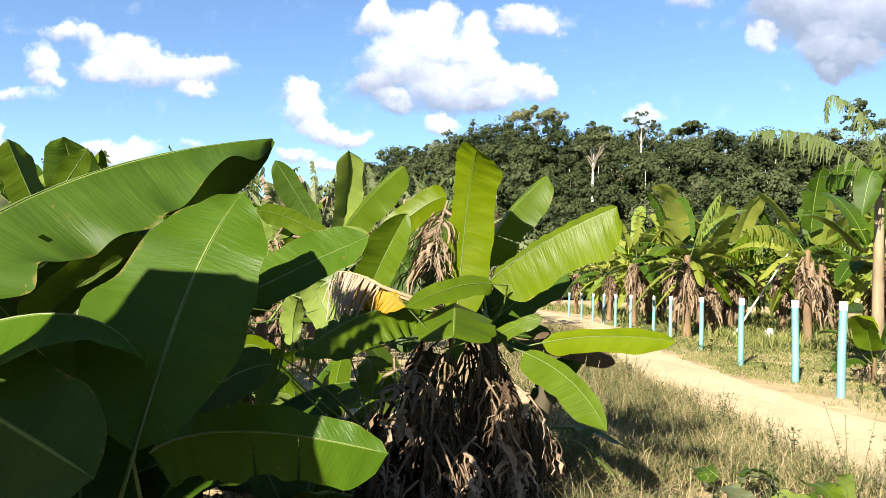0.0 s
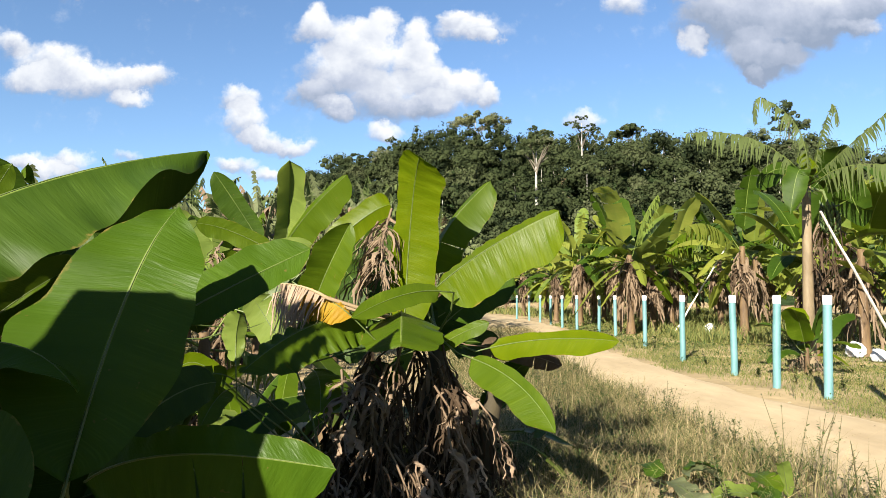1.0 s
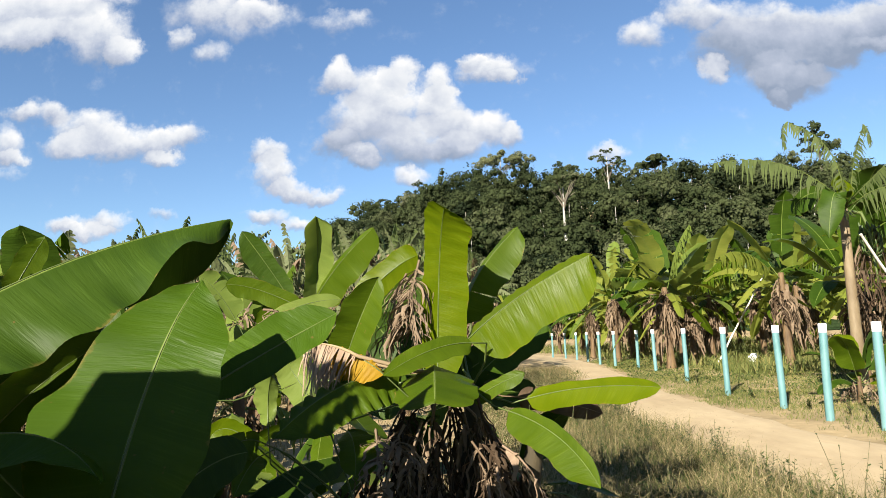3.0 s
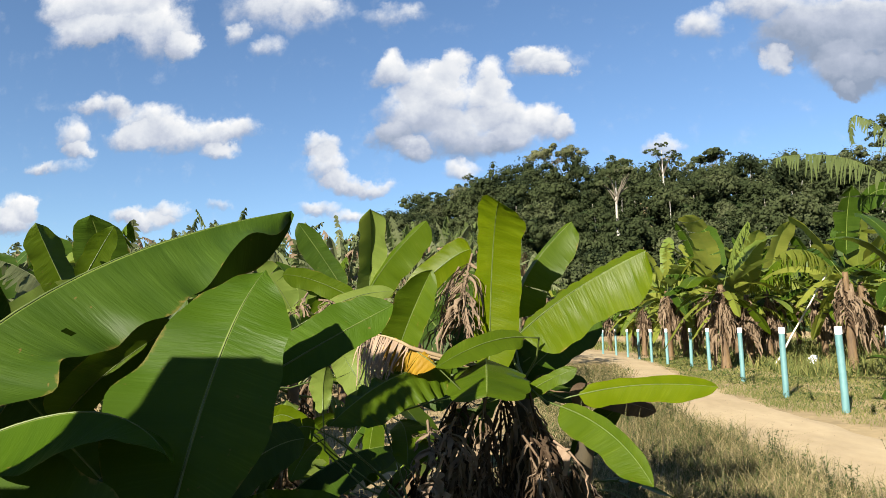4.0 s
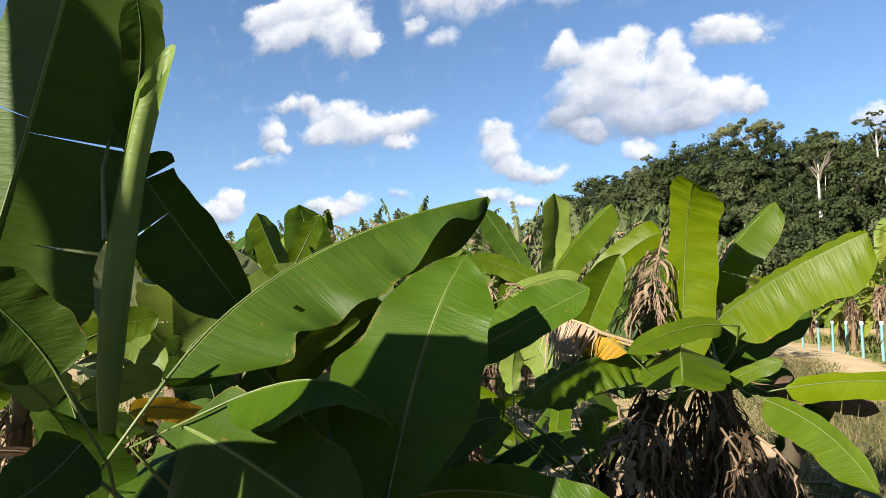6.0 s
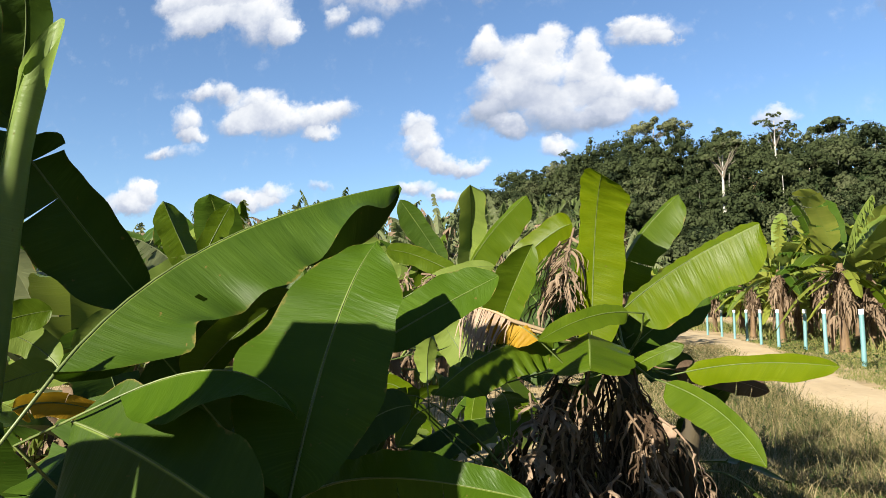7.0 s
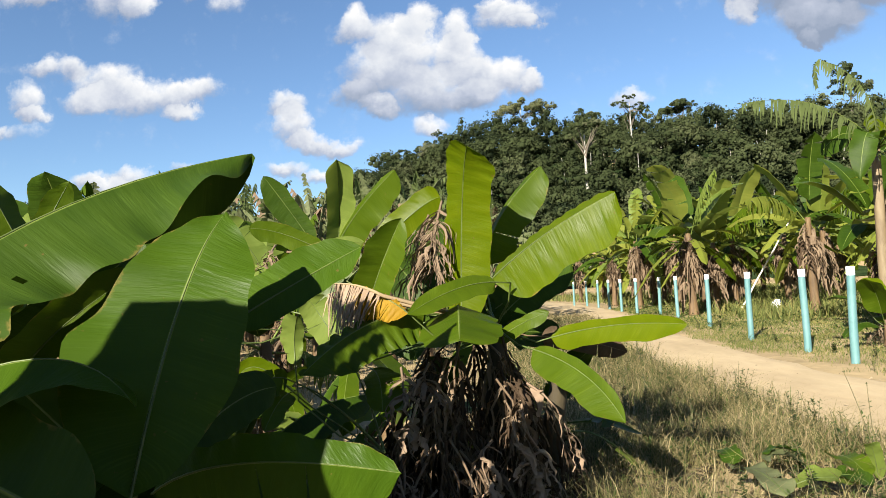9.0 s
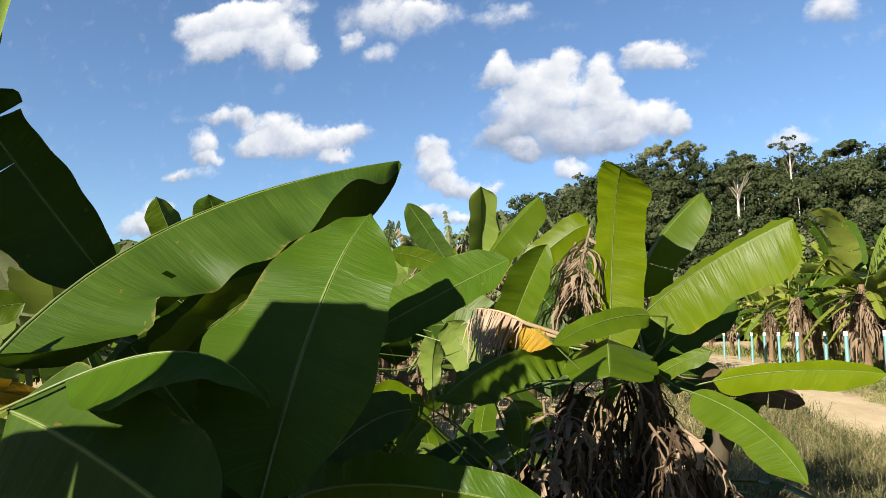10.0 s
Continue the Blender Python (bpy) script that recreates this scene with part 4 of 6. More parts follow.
# ---- banana rows ----
GREENS = (LEAF_FIELD, LEAF_FIELD, LEAF_PALE, LEAF, LEAF_FRESH)
GREYS = (LEAF_GREY, LEAF_GREY, LEAF_TORN, LEAF_DRY_PALE)
GREEN_LABEL = "mature green banana plant with dead leaves hanging round its stem"
GREY_LABEL = "banana plant with wind-torn greyish leaves in a dense plot"
green_kinds = [banana("banana_plant", place, 2.9 + 0.2 * (i % 3), 2.35, 13, 40 + i, GREENS, GREEN_LABEL, "bananas behind the posts", dry=20, tears=4, r=0.15, low=-25, wide=0.2, shred=0.15) for i, place in enumerate(((6.5, 24.6, 0), (9.9, 22.9, 0), (12.6, 21.5, 0), (9.2, 28.5, 0), (5.9, 31.5, 0)))]
grey_kinds = [banana("banana_plant", (-5.0 - 2.2 * i, 17.5 + 0.5 * i, 0), 2.75 + 0.25 * (i % 3), 1.7, 19, 60 + i, GREYS, GREY_LABEL, "bananas of the torn plot", dry=6, tears=5, r=0.13, low=-30, high=88, wide=0.13, shred=0.95) for i in range(5)]


def planted(kinds, place, turn, scale):
    ob = copy_thing(kinds, pose(*place, 0, 0, turn) @ Matrix.Diagonal((scale, scale, scale, 1)))
    return ob


rnd = random.Random(24)
for row in range(7):
    for col in range(9):
        y = 28.5 + row * 3.3 + rnd.uniform(-0.9, 0.9)
        x = 7.8 + col * 3.1 + rnd.uniform(-0.7, 0.7) - 0.06 * (y - 26)
        if x > 0.62 * y + 6:
            continue
        planted(rnd.choice(green_kinds), (x, y, 0), rnd.uniform(0, 360), rnd.uniform(0.85, 1.08))
for x, y, s in ((15.3, 19.5, 1.0), (12.2, 17.6, 0.9), (16.5, 22.5, 1.0), (14.4, 24.5, 1.0), (7.9, 26.6, 0.9), (6.0, 44.0, 1.0), (4.8, 47.0, 0.95), (7.6, 47.5, 1.0), (2.0, 58.0, 1.0), (4.5, 60.0, 1.0), (5.6, 37.0, 0.9), (7.2, 34.5, 0.95)):
    planted(rnd.choice(green_kinds), (x, y, 0), rnd.uniform(0, 360), s)
for row in range(10):
    for col in range(18):
        y = 15.5 + row * 2.7 + rnd.uniform(-0.8, 0.8)
        x = 0.6 - col * 2.3 + rnd.uniform(-0.8, 0.8) - 0.10 * (y - 15)
        if x < -0.95 * y or (y < 21 and x > -1.5):
            continue
        planted(rnd.choice(grey_kinds), (x, y, 0), rnd.uniform(0, 360), rnd.uniform(0.85, 1.06) * min(1.05, 0.12 + y / 23))

for x, y, s in ((-1.5, 12.6, 0.8), (-2.6, 13.4, 0.86), (-3.6, 12.4, 0.82), (-4.7, 13.2, 0.86), (-5.8, 12.2, 0.84), (-6.9, 13.0, 0.86), (-8.1, 12.4, 0.86), (-9.4, 13.2, 0.88), (-2.0, 15.2, 0.92), (-3.2, 15.6, 0.94), (-4.4, 15.1, 0.92), (-5.6, 15.7, 0.94), (-1.0, 16.4, 0.9), (-6.8, 15.2, 0.92), (-8.0, 15.8, 0.94)):
    planted(rnd.choice(grey_kinds), (x, y, 0), rnd.uniform(0, 360), 0.9 * s)

# ---- the tall fruiting plant beside the posts ----
tall = banana("banana_plant", (6.85, 12.7, 0), 3.55, 2.3, 0, 77, GREENS, "tall fruiting banana plant with pale stem and wind-shredded leaves", dry=0, r=0.12, stem_mat=STEM_PALE, lean=(0.05, 0.0))
frond(tall, (-0.486, -0.985, 3.528), (-1.425, -1.013, 4.204), (-2.626, -1.008, 4.287), (0.317, -0.343, 0.884), 0.089, (-0.331, 0.175, -0.927), 0.227, LEAF_TORN, 70, root=(0.050, 0.000, 3.500), strips=79, sag=1.5)
frond(tall, (-0.394, -0.923, 3.557), (-0.613, -1.002, 4.447), (-1.205, -0.872, 5.005), (0.557, -0.758, 0.339), 0.147, (-0.818, 0.331, -0.470), 0.234, LEAF_TORN, 71, root=(0.050, 0.000, 3.500), strips=61, sag=1.5)
frond(tall, (-1.171, -0.885, 5.000), (-1.251, -0.814, 4.877), (-1.206, -0.743, 4.537), (-0.996, 0.031, 0.085), 0.098, (0.835, -0.505, -0.218), 0.094, LEAF_TORN, 72, strips=11, sag=1.5)
frond(tall, (-0.255, -0.891, 3.610), (-0.204, -1.048, 4.236), (-0.081, -1.253, 4.765), (0.874, -0.411, -0.261), 0.174, (-0.874, 0.411, 0.261), 0.093, LEAF_TORN, 73, root=(0.050, 0.000, 3.500), strips=47, sag=1.5)
frond(tall, (-0.103, -1.242, 4.769), (-0.038, -1.241, 4.635), (0.002, -1.195, 4.374), (-0.840, 0.517, -0.163), 0.093, (0.840, -0.517, 0.163), 0.093, LEAF_TORN, 74, strips=11, sag=1.5)
frond(tall, (-0.240, -1.009, 3.586), (0.039, -1.475, 3.973), (0.419, -2.071, 4.470), (0.525, -0.328, -0.786), 0.231, (-0.525, 0.328, 0.786), 0.092, LEAF_TORN, 75, root=(0.050, 0.000, 3.500), strips=56, sag=1.5)
frond(tall, (-0.256, -1.095, 3.470), (0.016, -1.620, 3.602), (0.506, -2.257, 3.453), (-0.005, 0.011, -1.000), 0.273, (0.005, -0.011, 1.000), 0.091, LEAF_TORN, 76, root=(0.050, 0.000, 3.500), strips=51, sag=1.5)
leaf(tall, (-0.348, -0.810, 3.424), (-0.690, -0.473, 3.759), (-0.953, -0.079, 3.465), (-0.098, -0.136, 0.986), 0.141, (0.098, 0.136, -0.986), 0.353, LEAF, seed=77, root=(0.050, 0.000, 3.500), tears=5, wave=0.08)
leaf(tall, (-0.462, -0.983, 3.447), (-0.669, -1.127, 3.577), (-0.841, -1.156, 2.832), (-0.839, 0.348, 0.418), 0.225, (0.839, -0.348, -0.418), 0.225, LEAF, seed=78, root=(0.050, 0.000, 3.500), tears=3, wave=0.08)
leaf(tall, (-0.178, -0.905, 3.452), (0.269, -0.806, 3.457), (0.741, -0.625, 2.653), (-0.657, 0.471, -0.589), 0.308, (0.657, -0.471, 0.589), 0.308, LEAF, seed=79, root=(0.050, 0.000, 3.500), tears=5, wave=0.08)
leaf(tall, (-0.270, -0.875, 3.563), (-0.373, -0.860, 3.774), (-0.493, -0.831, 3.938), (0.732, -0.474, 0.489), 0.116, (-0.732, 0.474, -0.489), 0.116, LEAF_LIME, seed=80, root=(0.050, 0.000, 3.500), wave=0.03)

# the fruit: rows of green bananas round a stalk
bunch_path = [Vector((0.12, -0.05, 3.45)), Vector((0.3, -0.1, 3.4)), Vector((0.4, -0.12, 3.1)), Vector((0.42, -0.12, 2.6)), Vector((0.45, -0.13, 2.0))]
v, f = tube(bunch_path, [0.035, 0.033, 0.03, 0.026, 0.018], 7)
stalk = mesh_part("fruit_stalk", v, f, RIB, tall)
for n in range(52):
    s = n / 52
    p = bunch_path[2].lerp(bunch_path[3], s * 1.1)
    a = n * 1.35
    d = Vector((math.cos(a), math.sin(a), 0))
    r = 0.05 + 0.02 * math.sin(3 * s)
    pts = [p + d * r, p + d * (r + 0.07) + Vector((0, 0, 0.03)), p + d * (r + 0.10) + Vector((0, 0, 0.09)), p + d * (r + 0.10) + Vector((0, 0, 0.15))]
    v, f = tube(pts, [0.012, 0.021, 0.020, 0.008], 6)
    mesh_part("banana", v, f, FRUIT, tall)
for n in range(9):
    a = n * 0.7
    dead_leaf(tall, (0.35 + 0.1 * math.cos(a), -0.1 + 0.1 * math.sin(a), 3.2 - 0.12 * n), 1.0, (math.cos(a), math.sin(a), 0), 700 + n, spread=0.16)


# ---- the clump in the middle ----
clump = thing("banana_plant", (0.0, 3.75, 0), "lime green banana plant above a skirt of dead brown leaves", "banana plant")
# stem colour carries the deep shade behind the hanging dead leaves
stem(clump, 1.08, 0.12, 0.05, (0.05, 0.0), STEM_SHADED, 3)
stem(clump, 0.9, 0.1, 0.05, (-0.1, 0.1), STEM_SHADED, 4, foot=(-0.32, 0.15, 0))
stem(clump, 0.85, 0.1, 0.05, (0.12, 0.0), STEM_SHADED, 5, foot=(0.3, 0.1, 0))
rnd = random.Random(9)
for n in range(96):
    a = rnd.uniform(0, 6.28)
    r = rnd.uniform(0.1, 0.46)
    side_way = Vector((math.cos(a), math.sin(a), 0))
    z = rnd.uniform(0.45, 1.12) * (1.0 - 0.3 * (r > 0.38))
    dead_leaf(clump, (side_way.x * r - 0.14, side_way.y * r * 0.8, z), min(z - 0.02, rnd.uniform(0.4, 0.9)), side_way, 300 + n, rnd.choice((LEAF_DRY, LEAF_DRY, LEAF_DRY, LEAF_DRY_PALE)), 0.09, 12, 6, 1.0)
leaf(clump, (-0.160, -0.000, 1.151), (-0.116, -0.061, 1.855), (-0.053, -0.308, 2.173), (0.981, -0.131, -0.142), 0.182, (-0.534, 0.793, 0.294), 0.151, LEAF_LIME, seed=11, root=(0.050, 0.000, 1.150), blunt=0.4, wave=0.03, pleat=0.006, shoulder=0.7)
leaf(clump, (0.029, -0.032, 1.417), (0.356, -0.144, 1.660), (0.748, -0.254, 1.863), (0.477, -0.182, -0.860), 0.246, (0.010, 0.902, 0.431), 0.095, LEAF_LIME, seed=12, root=(0.050, 0.000, 1.150), blunt=0.8, wave=0.03, pleat=0.005, shoulder=0.65)
leaf(clump, (-0.007, 0.366, 1.508), (0.097, 0.352, 1.817), (0.386, 0.305, 2.135), (0.849, 0.052, -0.526), 0.188, (-0.292, 0.917, 0.271), 0.064, LEAF_FRESH, seed=13, root=(0.050, 0.000, 1.150), blunt=0.9, wave=0.03, tears=1)
leaf(clump, (0.065, -0.232, 1.401), (-0.151, -0.392, 1.374), (-0.393, -0.574, 1.255), (-0.536, 0.399, 0.744), 0.058, (0.390, -0.132, -0.911), 0.076, LEAF_FRESH, seed=14, root=(0.050, 0.000, 1.150), blunt=0.4)
leaf(clump, (-0.162, -0.195, 1.282), (-0.138, -0.445, 1.249), (-0.120, -0.703, 1.129), (-0.903, 0.054, -0.427), 0.225, (0.905, 0.189, -0.382), 0.232, LEAF_FRESH, seed=15, root=(0.050, 0.000, 1.150), blunt=0.8, wave=0.04, mouth=0.3)
leaf(clump, (-0.336, -0.364, 1.251), (-0.609, -0.615, 1.211), (-0.866, -0.909, 1.001), (-0.731, 0.678, 0.073), 0.069, (0.506, -0.099, -0.857), 0.183, LEAF_FRESH, seed=16, root=(0.050, 0.000, 1.150), blunt=0.3, wave=0.05, pleat=0.022)
leaf(clump, (0.361, -0.053, 1.064), (0.704, -0.234, 1.131), (1.036, -0.452, 1.133), (-0.126, -0.372, -0.920), 0.105, (0.358, 0.711, 0.605), 0.062, LEAF_LIME, seed=17, root=(0.050, 0.000, 1.150), blunt=0.6, wave=0.05)
leaf(clump, (0.246, -0.254, 1.021), (0.498, -0.487, 0.898), (0.655, -0.697, 0.692), (-0.725, -0.176, -0.666), 0.128, (0.790, 0.362, 0.495), 0.050, LEAF_FRESH, seed=18, root=(0.050, 0.000, 1.150), blunt=0.3, wave=0.04)
leaf(clump, (0.305, 0.100, 1.063), (0.579, 0.126, 1.017), (0.826, 0.186, 0.936), (-0.193, -0.239, -0.951), 0.080, (0.155, 0.402, 0.902), 0.069, LEAF_DRY, seed=19, root=(0.050, 0.000, 1.150), blunt=0.4, wave=0.15, tears=3)
leaf(clump, (0.044, -0.048, 1.067), (0.199, -0.141, 1.159), (0.350, -0.192, 1.221), (0.350, -0.226, -0.909), 0.054, (-0.267, 0.378, 0.887), 0.036, LEAF_FRESH, seed=20, root=(0.050, 0.000, 1.150))
leaf(clump, (-0.726, 0.382, 1.671), (-0.463, 0.405, 1.903), (-0.285, 0.365, 1.985), (0.556, 0.329, -0.764), 0.094, (-0.565, 0.187, 0.804), 0.098, LEAF_LIME, seed=21, root=(0.050, 0.000, 1.150), blunt=0.8)
leaf(clump, (-0.717, 0.084, 1.354), (-0.628, 0.048, 1.564), (-0.495, 0.003, 1.822), (0.752, -0.489, -0.441), 0.148, (-0.813, -0.499, 0.299), 0.143, LEAF_FRESH, seed=22, root=(0.050, 0.000, 1.150), blunt=0.3)
leaf(clump, (-0.280, 0.350, 1.364), (-0.314, 0.444, 1.589), (-0.370, 0.421, 1.856), (0.982, 0.090, 0.166), 0.154, (-0.982, -0.090, -0.166), 0.154, LEAF, seed=23, root=(0.050, 0.000, 1.150))
leaf(clump, (0.113, 0.264, 1.222), (0.294, 0.366, 1.360), (0.550, 0.449, 1.501), (0.605, -0.352, -0.714), 0.140, (-0.585, 0.195, 0.787), 0.095, LEAF, seed=24, root=(0.050, 0.000, 1.150))
leaf(clump, (-0.618, -0.434, 0.966), (-0.553, -0.582, 0.918), (-0.523, -0.701, 0.786), (-0.887, -0.006, -0.461), 0.078, (0.914, 0.393, -0.102), 0.110, LEAF_FRESH, seed=25, root=(0.050, 0.000, 1.150), blunt=0.8, mouth=0.3)
leaf(clump, (-1.271, 0.247, 1.592), (-1.040, 0.309, 1.693), (-0.808, 0.362, 1.718), (0.232, 0.119, -0.965), 0.061, (-0.273, 0.050, 0.961), 0.047, LEAF_PALE, seed=26, root=(0.050, 0.000, 1.150))
leaf(clump, (-0.388, -0.555, 1.258), (-0.514, -0.540, 1.348), (-0.688, -0.485, 1.418), (-0.503, -0.333, -0.798), 0.141, (0.477, 0.616, 0.626), 0.028, LEAF_YELLOW, seed=27, root=(0.050, 0.000, 1.150), blunt=0.4, tears=5, mouth=0.5, wave=0.06, pleat=0.008, curl=0.3)
frond(clump, (-0.519, -0.572, 1.360), (-0.666, -0.525, 1.421), (-0.813, -0.472, 1.436), (-0.2, -0.5, -0.8), 0.240, (0.0, 0.4, -0.5), 0.120, LEAF_STRAW, 28, root=(0.050, 0.000, 1.150), strips=34, sag=0.9)
frond(clump, (-0.579, -0.472, 1.347), (-0.727, -0.423, 1.394), (-0.867, -0.367, 1.381), (-0.2, -0.6, -0.7), 0.200, (0.0, 0.4, -0.5), 0.160, LEAF_STRAW, 29, root=(0.050, 0.000, 1.150), strips=34, sag=0.9)
leaf(clump, (-0.293, 0.444, 1.214), (-0.489, 0.528, 1.402), (-0.639, 0.502, 1.597), (0.746, 0.103, 0.658), 0.157, (-0.746, -0.103, -0.658), 0.157, LEAF, seed=81, root=(0.050, 0.000, 1.150))
leaf(clump, (-0.072, 0.458, 1.176), (0.114, 0.567, 1.283), (0.308, 0.666, 1.451), (0.593, -0.022, -0.805), 0.177, (-0.593, 0.022, 0.805), 0.118, LEAF, seed=82, root=(0.050, 0.000, 1.150))
leaf(clump, (-0.395, 0.321, 1.039), (-0.592, 0.400, 1.104), (-0.835, 0.459, 1.137), (0.250, 0.108, 0.962), 0.154, (-0.250, -0.108, -0.962), 0.154, LEAF, seed=83, root=(0.050, 0.000, 1.150))
leaf(clump, (0.106, 0.352, 1.040), (0.250, 0.454, 1.068), (0.466, 0.540, 1.027), (0.004, -0.078, -0.997), 0.100, (-0.004, 0.078, 0.997), 0.100, LEAF, seed=84, root=(0.050, 0.000, 1.150))
leaf(clump, (-0.178, 0.345, 1.074), (-0.164, 0.453, 1.176), (-0.147, 0.560, 1.360), (0.987, 0.056, -0.151), 0.192, (-0.987, -0.056, 0.151), 0.192, LEAF, seed=85, root=(0.050, 0.000, 1.150))
for n in range(15):
    a = rnd.uniform(-2.6, -0.5)
    side = Vector((math.cos(a), math.sin(a), 0))
    z = rnd.uniform(0.3, 0.85)
    dead_leaf(clump, (side.x * 0.42 - 0.14, side.y * 0.42, z), min(z - 0.02, rnd.uniform(0.25, 0.5)), side, 460 + n, LEAF_STRAW, 0.10, 7, 8, 1.5)
for n in range(22):
    a = rnd.uniform(2.6, 4.9)
    side = Vector((math.cos(a), math.sin(a), 0))
    z = rnd.uniform(0.2, 0.6)
    dead_leaf(clump, (side.x * 0.25 - 0.5, side.y * 0.25 - 0.1, z), z - 0.02, side, 480 + n, LEAF_STRAW, 0.09, 18, 5, 0.9)
dead_leaf(clump, (-0.257, 0.172, 1.931), 0.55, (-0.6, -0.5, 0), 800, LEAF_DRY_PALE, 0.17, 90)
dead_leaf(clump, (-0.348, 0.222, 1.855), 0.5, (-0.5, -0.5, 0), 801, LEAF_DRY_PALE, 0.13, 40)
dead_leaf(clump, (-1.262, -0.072, 1.695), 0.14, (-0.4, -0.7, 0), 805, LEAF_DRY_PALE, 0.08, 16)
dead_leaf(clump, (-1.196, -0.047, 1.652), 0.12, (0.4, -0.7, 0), 806, LEAF_DRY_PALE, 0.08, 16)
dead_leaf(clump, (-0.451, -0.505, 0.977), 0.2, (-0.3, -0.9, 0), 807, LEAF_DRY_PALE, 0.1, 20)
dead_leaf(clump, (-0.297, -0.532, 0.997), 0.22, (0.2, -0.9, 0), 808, LEAF_DRY_PALE, 0.1, 20)

for n, (x, y, h, s) in enumerate(((-1.0, 4.0, 0.4, 0.5), (-1.4, 4.5, 0.4, 0.55), (-0.5, 4.7, 0.5, 0.7), (0.35, 4.6, 0.45, 0.6), (-1.9, 4.8, 0.4, 0.55))):
    banana("banana_plant", (x, y, 0), h, s, 9, 970 + n, (LEAF, LEAF_FRESH, LEAF_FRESH, LEAF_PALE), "crowded young banana shoots with dead leaves below", "shoots behind the clump", dry=14, tears=3, r=0.06, wide=0.28, low=-20, high=70)

back = thing("banana_plant", (-0.85, 5.0, 0), "banana plant with upright pale green leaves behind the clump", "banana plant")
stem(back, 1.4, 0.1, 0.06, (0, 0), STEM, 6)
leaf(back, (-0.332, -0.129, 1.731), (-0.289, -0.198, 2.075), (-0.245, -0.403, 2.385), (0.929, -0.282, -0.242), 0.157, (-0.614, -0.754, -0.234), 0.129, LEAF_PALE, seed=30, root=(0.000, 0.000, 1.300), blunt=0.9, shoulder=0.75)
leaf(back, (-0.284, -0.347, 1.740), (-0.074, -0.425, 2.004), (0.207, -0.511, 2.253), (0.737, 0.148, -0.659), 0.171, (-0.271, 0.810, 0.519), 0.061, LEAF_FRESH, seed=31, root=(0.000, 0.000, 1.300), blunt=0.7)
leaf(back, (-0.298, -0.658, 1.690), (-0.567, -0.749, 1.821), (-0.770, -0.826, 1.862), (0.331, 0.030, 0.943), 0.065, (-0.380, 0.135, -0.915), 0.083, LEAF_FRESH, seed=32, root=(0.000, 0.000, 1.300))
leaf(back, (-0.569, -0.013, 1.798), (-0.717, -0.082, 2.054), (-0.893, -0.184, 2.337), (0.812, 0.195, 0.550), 0.084, (-0.812, -0.195, -0.550), 0.122, LEAF, seed=33, root=(0.000, 0.000, 1.300))
leaf(back, (-1.034, 0.053, 1.646), (-1.163, -0.012, 1.884), (-1.290, -0.077, 2.016), (0.754, 0.249, 0.608), 0.126, (-0.754, -0.249, -0.608), 0.058, LEAF_PALE, seed=34, root=(0.000, 0.000, 1.300), tears=2)
leaf(back, (-1.091, -0.834, 1.597), (-1.127, -0.856, 1.698), (-1.197, -0.895, 1.779), (0.766, 0.324, 0.555), 0.083, (-0.766, -0.324, -0.555), 0.083, LEAF_LIME, seed=35, root=(0.000, 0.000, 1.300))
leaf(back, (-1.268, -0.917, 1.538), (-1.198, -0.889, 1.698), (-1.107, -0.854, 1.800), (0.739, 0.392, -0.548), 0.067, (-0.739, -0.392, 0.548), 0.083, LEAF_PALE, seed=36, root=(0.000, 0.000, 1.300))
leaf(back, (-0.144, -0.614, 1.285), (-0.327, -0.556, 1.366), (-0.563, -0.626, 1.369), (0.193, 0.065, 0.979), 0.167, (-0.193, -0.065, -0.979), 0.167, LEAF, seed=86, root=(0.000, 0.000, 1.300))
leaf(back, (-0.144, -0.612, 1.365), (-0.406, -0.579, 1.531), (-0.641, -0.655, 1.595), (0.410, 0.099, 0.907), 0.150, (-0.410, -0.099, -0.907), 0.150, LEAF_FRESH, seed=87, root=(0.000, 0.000, 1.300))
leaf(back, (0.016, -0.578, 1.485), (0.204, -0.447, 1.649), (0.330, -0.436, 1.771), (0.634, 0.134, -0.761), 0.150, (-0.634, -0.134, 0.761), 0.150, LEAF, seed=88, root=(0.000, 0.000, 1.300))

sucker = thing("banana_plant", (-0.55, 3.2, 0), "small banana sucker with torn leaves at the clump's foot", "banana plant")
# same stem colour, darkened for the shade at the clump's foot
stem(sucker, 0.58, 0.04, 0.014, (-0.04, 0), STEM_SHADED, 7)
for n in range(40):
    a = rnd.uniform(0, 6.28)
    side = Vector((math.cos(a), math.sin(a), 0))
    z = rnd.uniform(0.25, 0.62)
    dead_leaf(sucker, (side.x * 0.28 + 0.1, side.y * 0.25 + 0.15, z), z - 0.02, side, 500 + n, spread=0.07)
leaf(sucker, (-0.432, -0.075, 1.027), (-0.436, -0.063, 1.168), (-0.390, -0.148, 1.279), (0.892, 0.452, -0.016), 0.050, (-0.85, 0.45, 0.12), 0.085, LEAF_PALE, seed=37, root=(0.000, 0.000, 0.550), mouth=0.4, blunt=0.5, tears=1, wave=0.1)
leaf(sucker, (-0.260, 0.189, 1.094), (-0.381, 0.271, 1.248), (-0.460, 0.252, 1.379), (0.817, 0.249, 0.520), 0.100, (-0.817, -0.249, -0.520), 0.100, LEAF_PALE, seed=38, root=(0.000, 0.000, 0.550), tears=1)
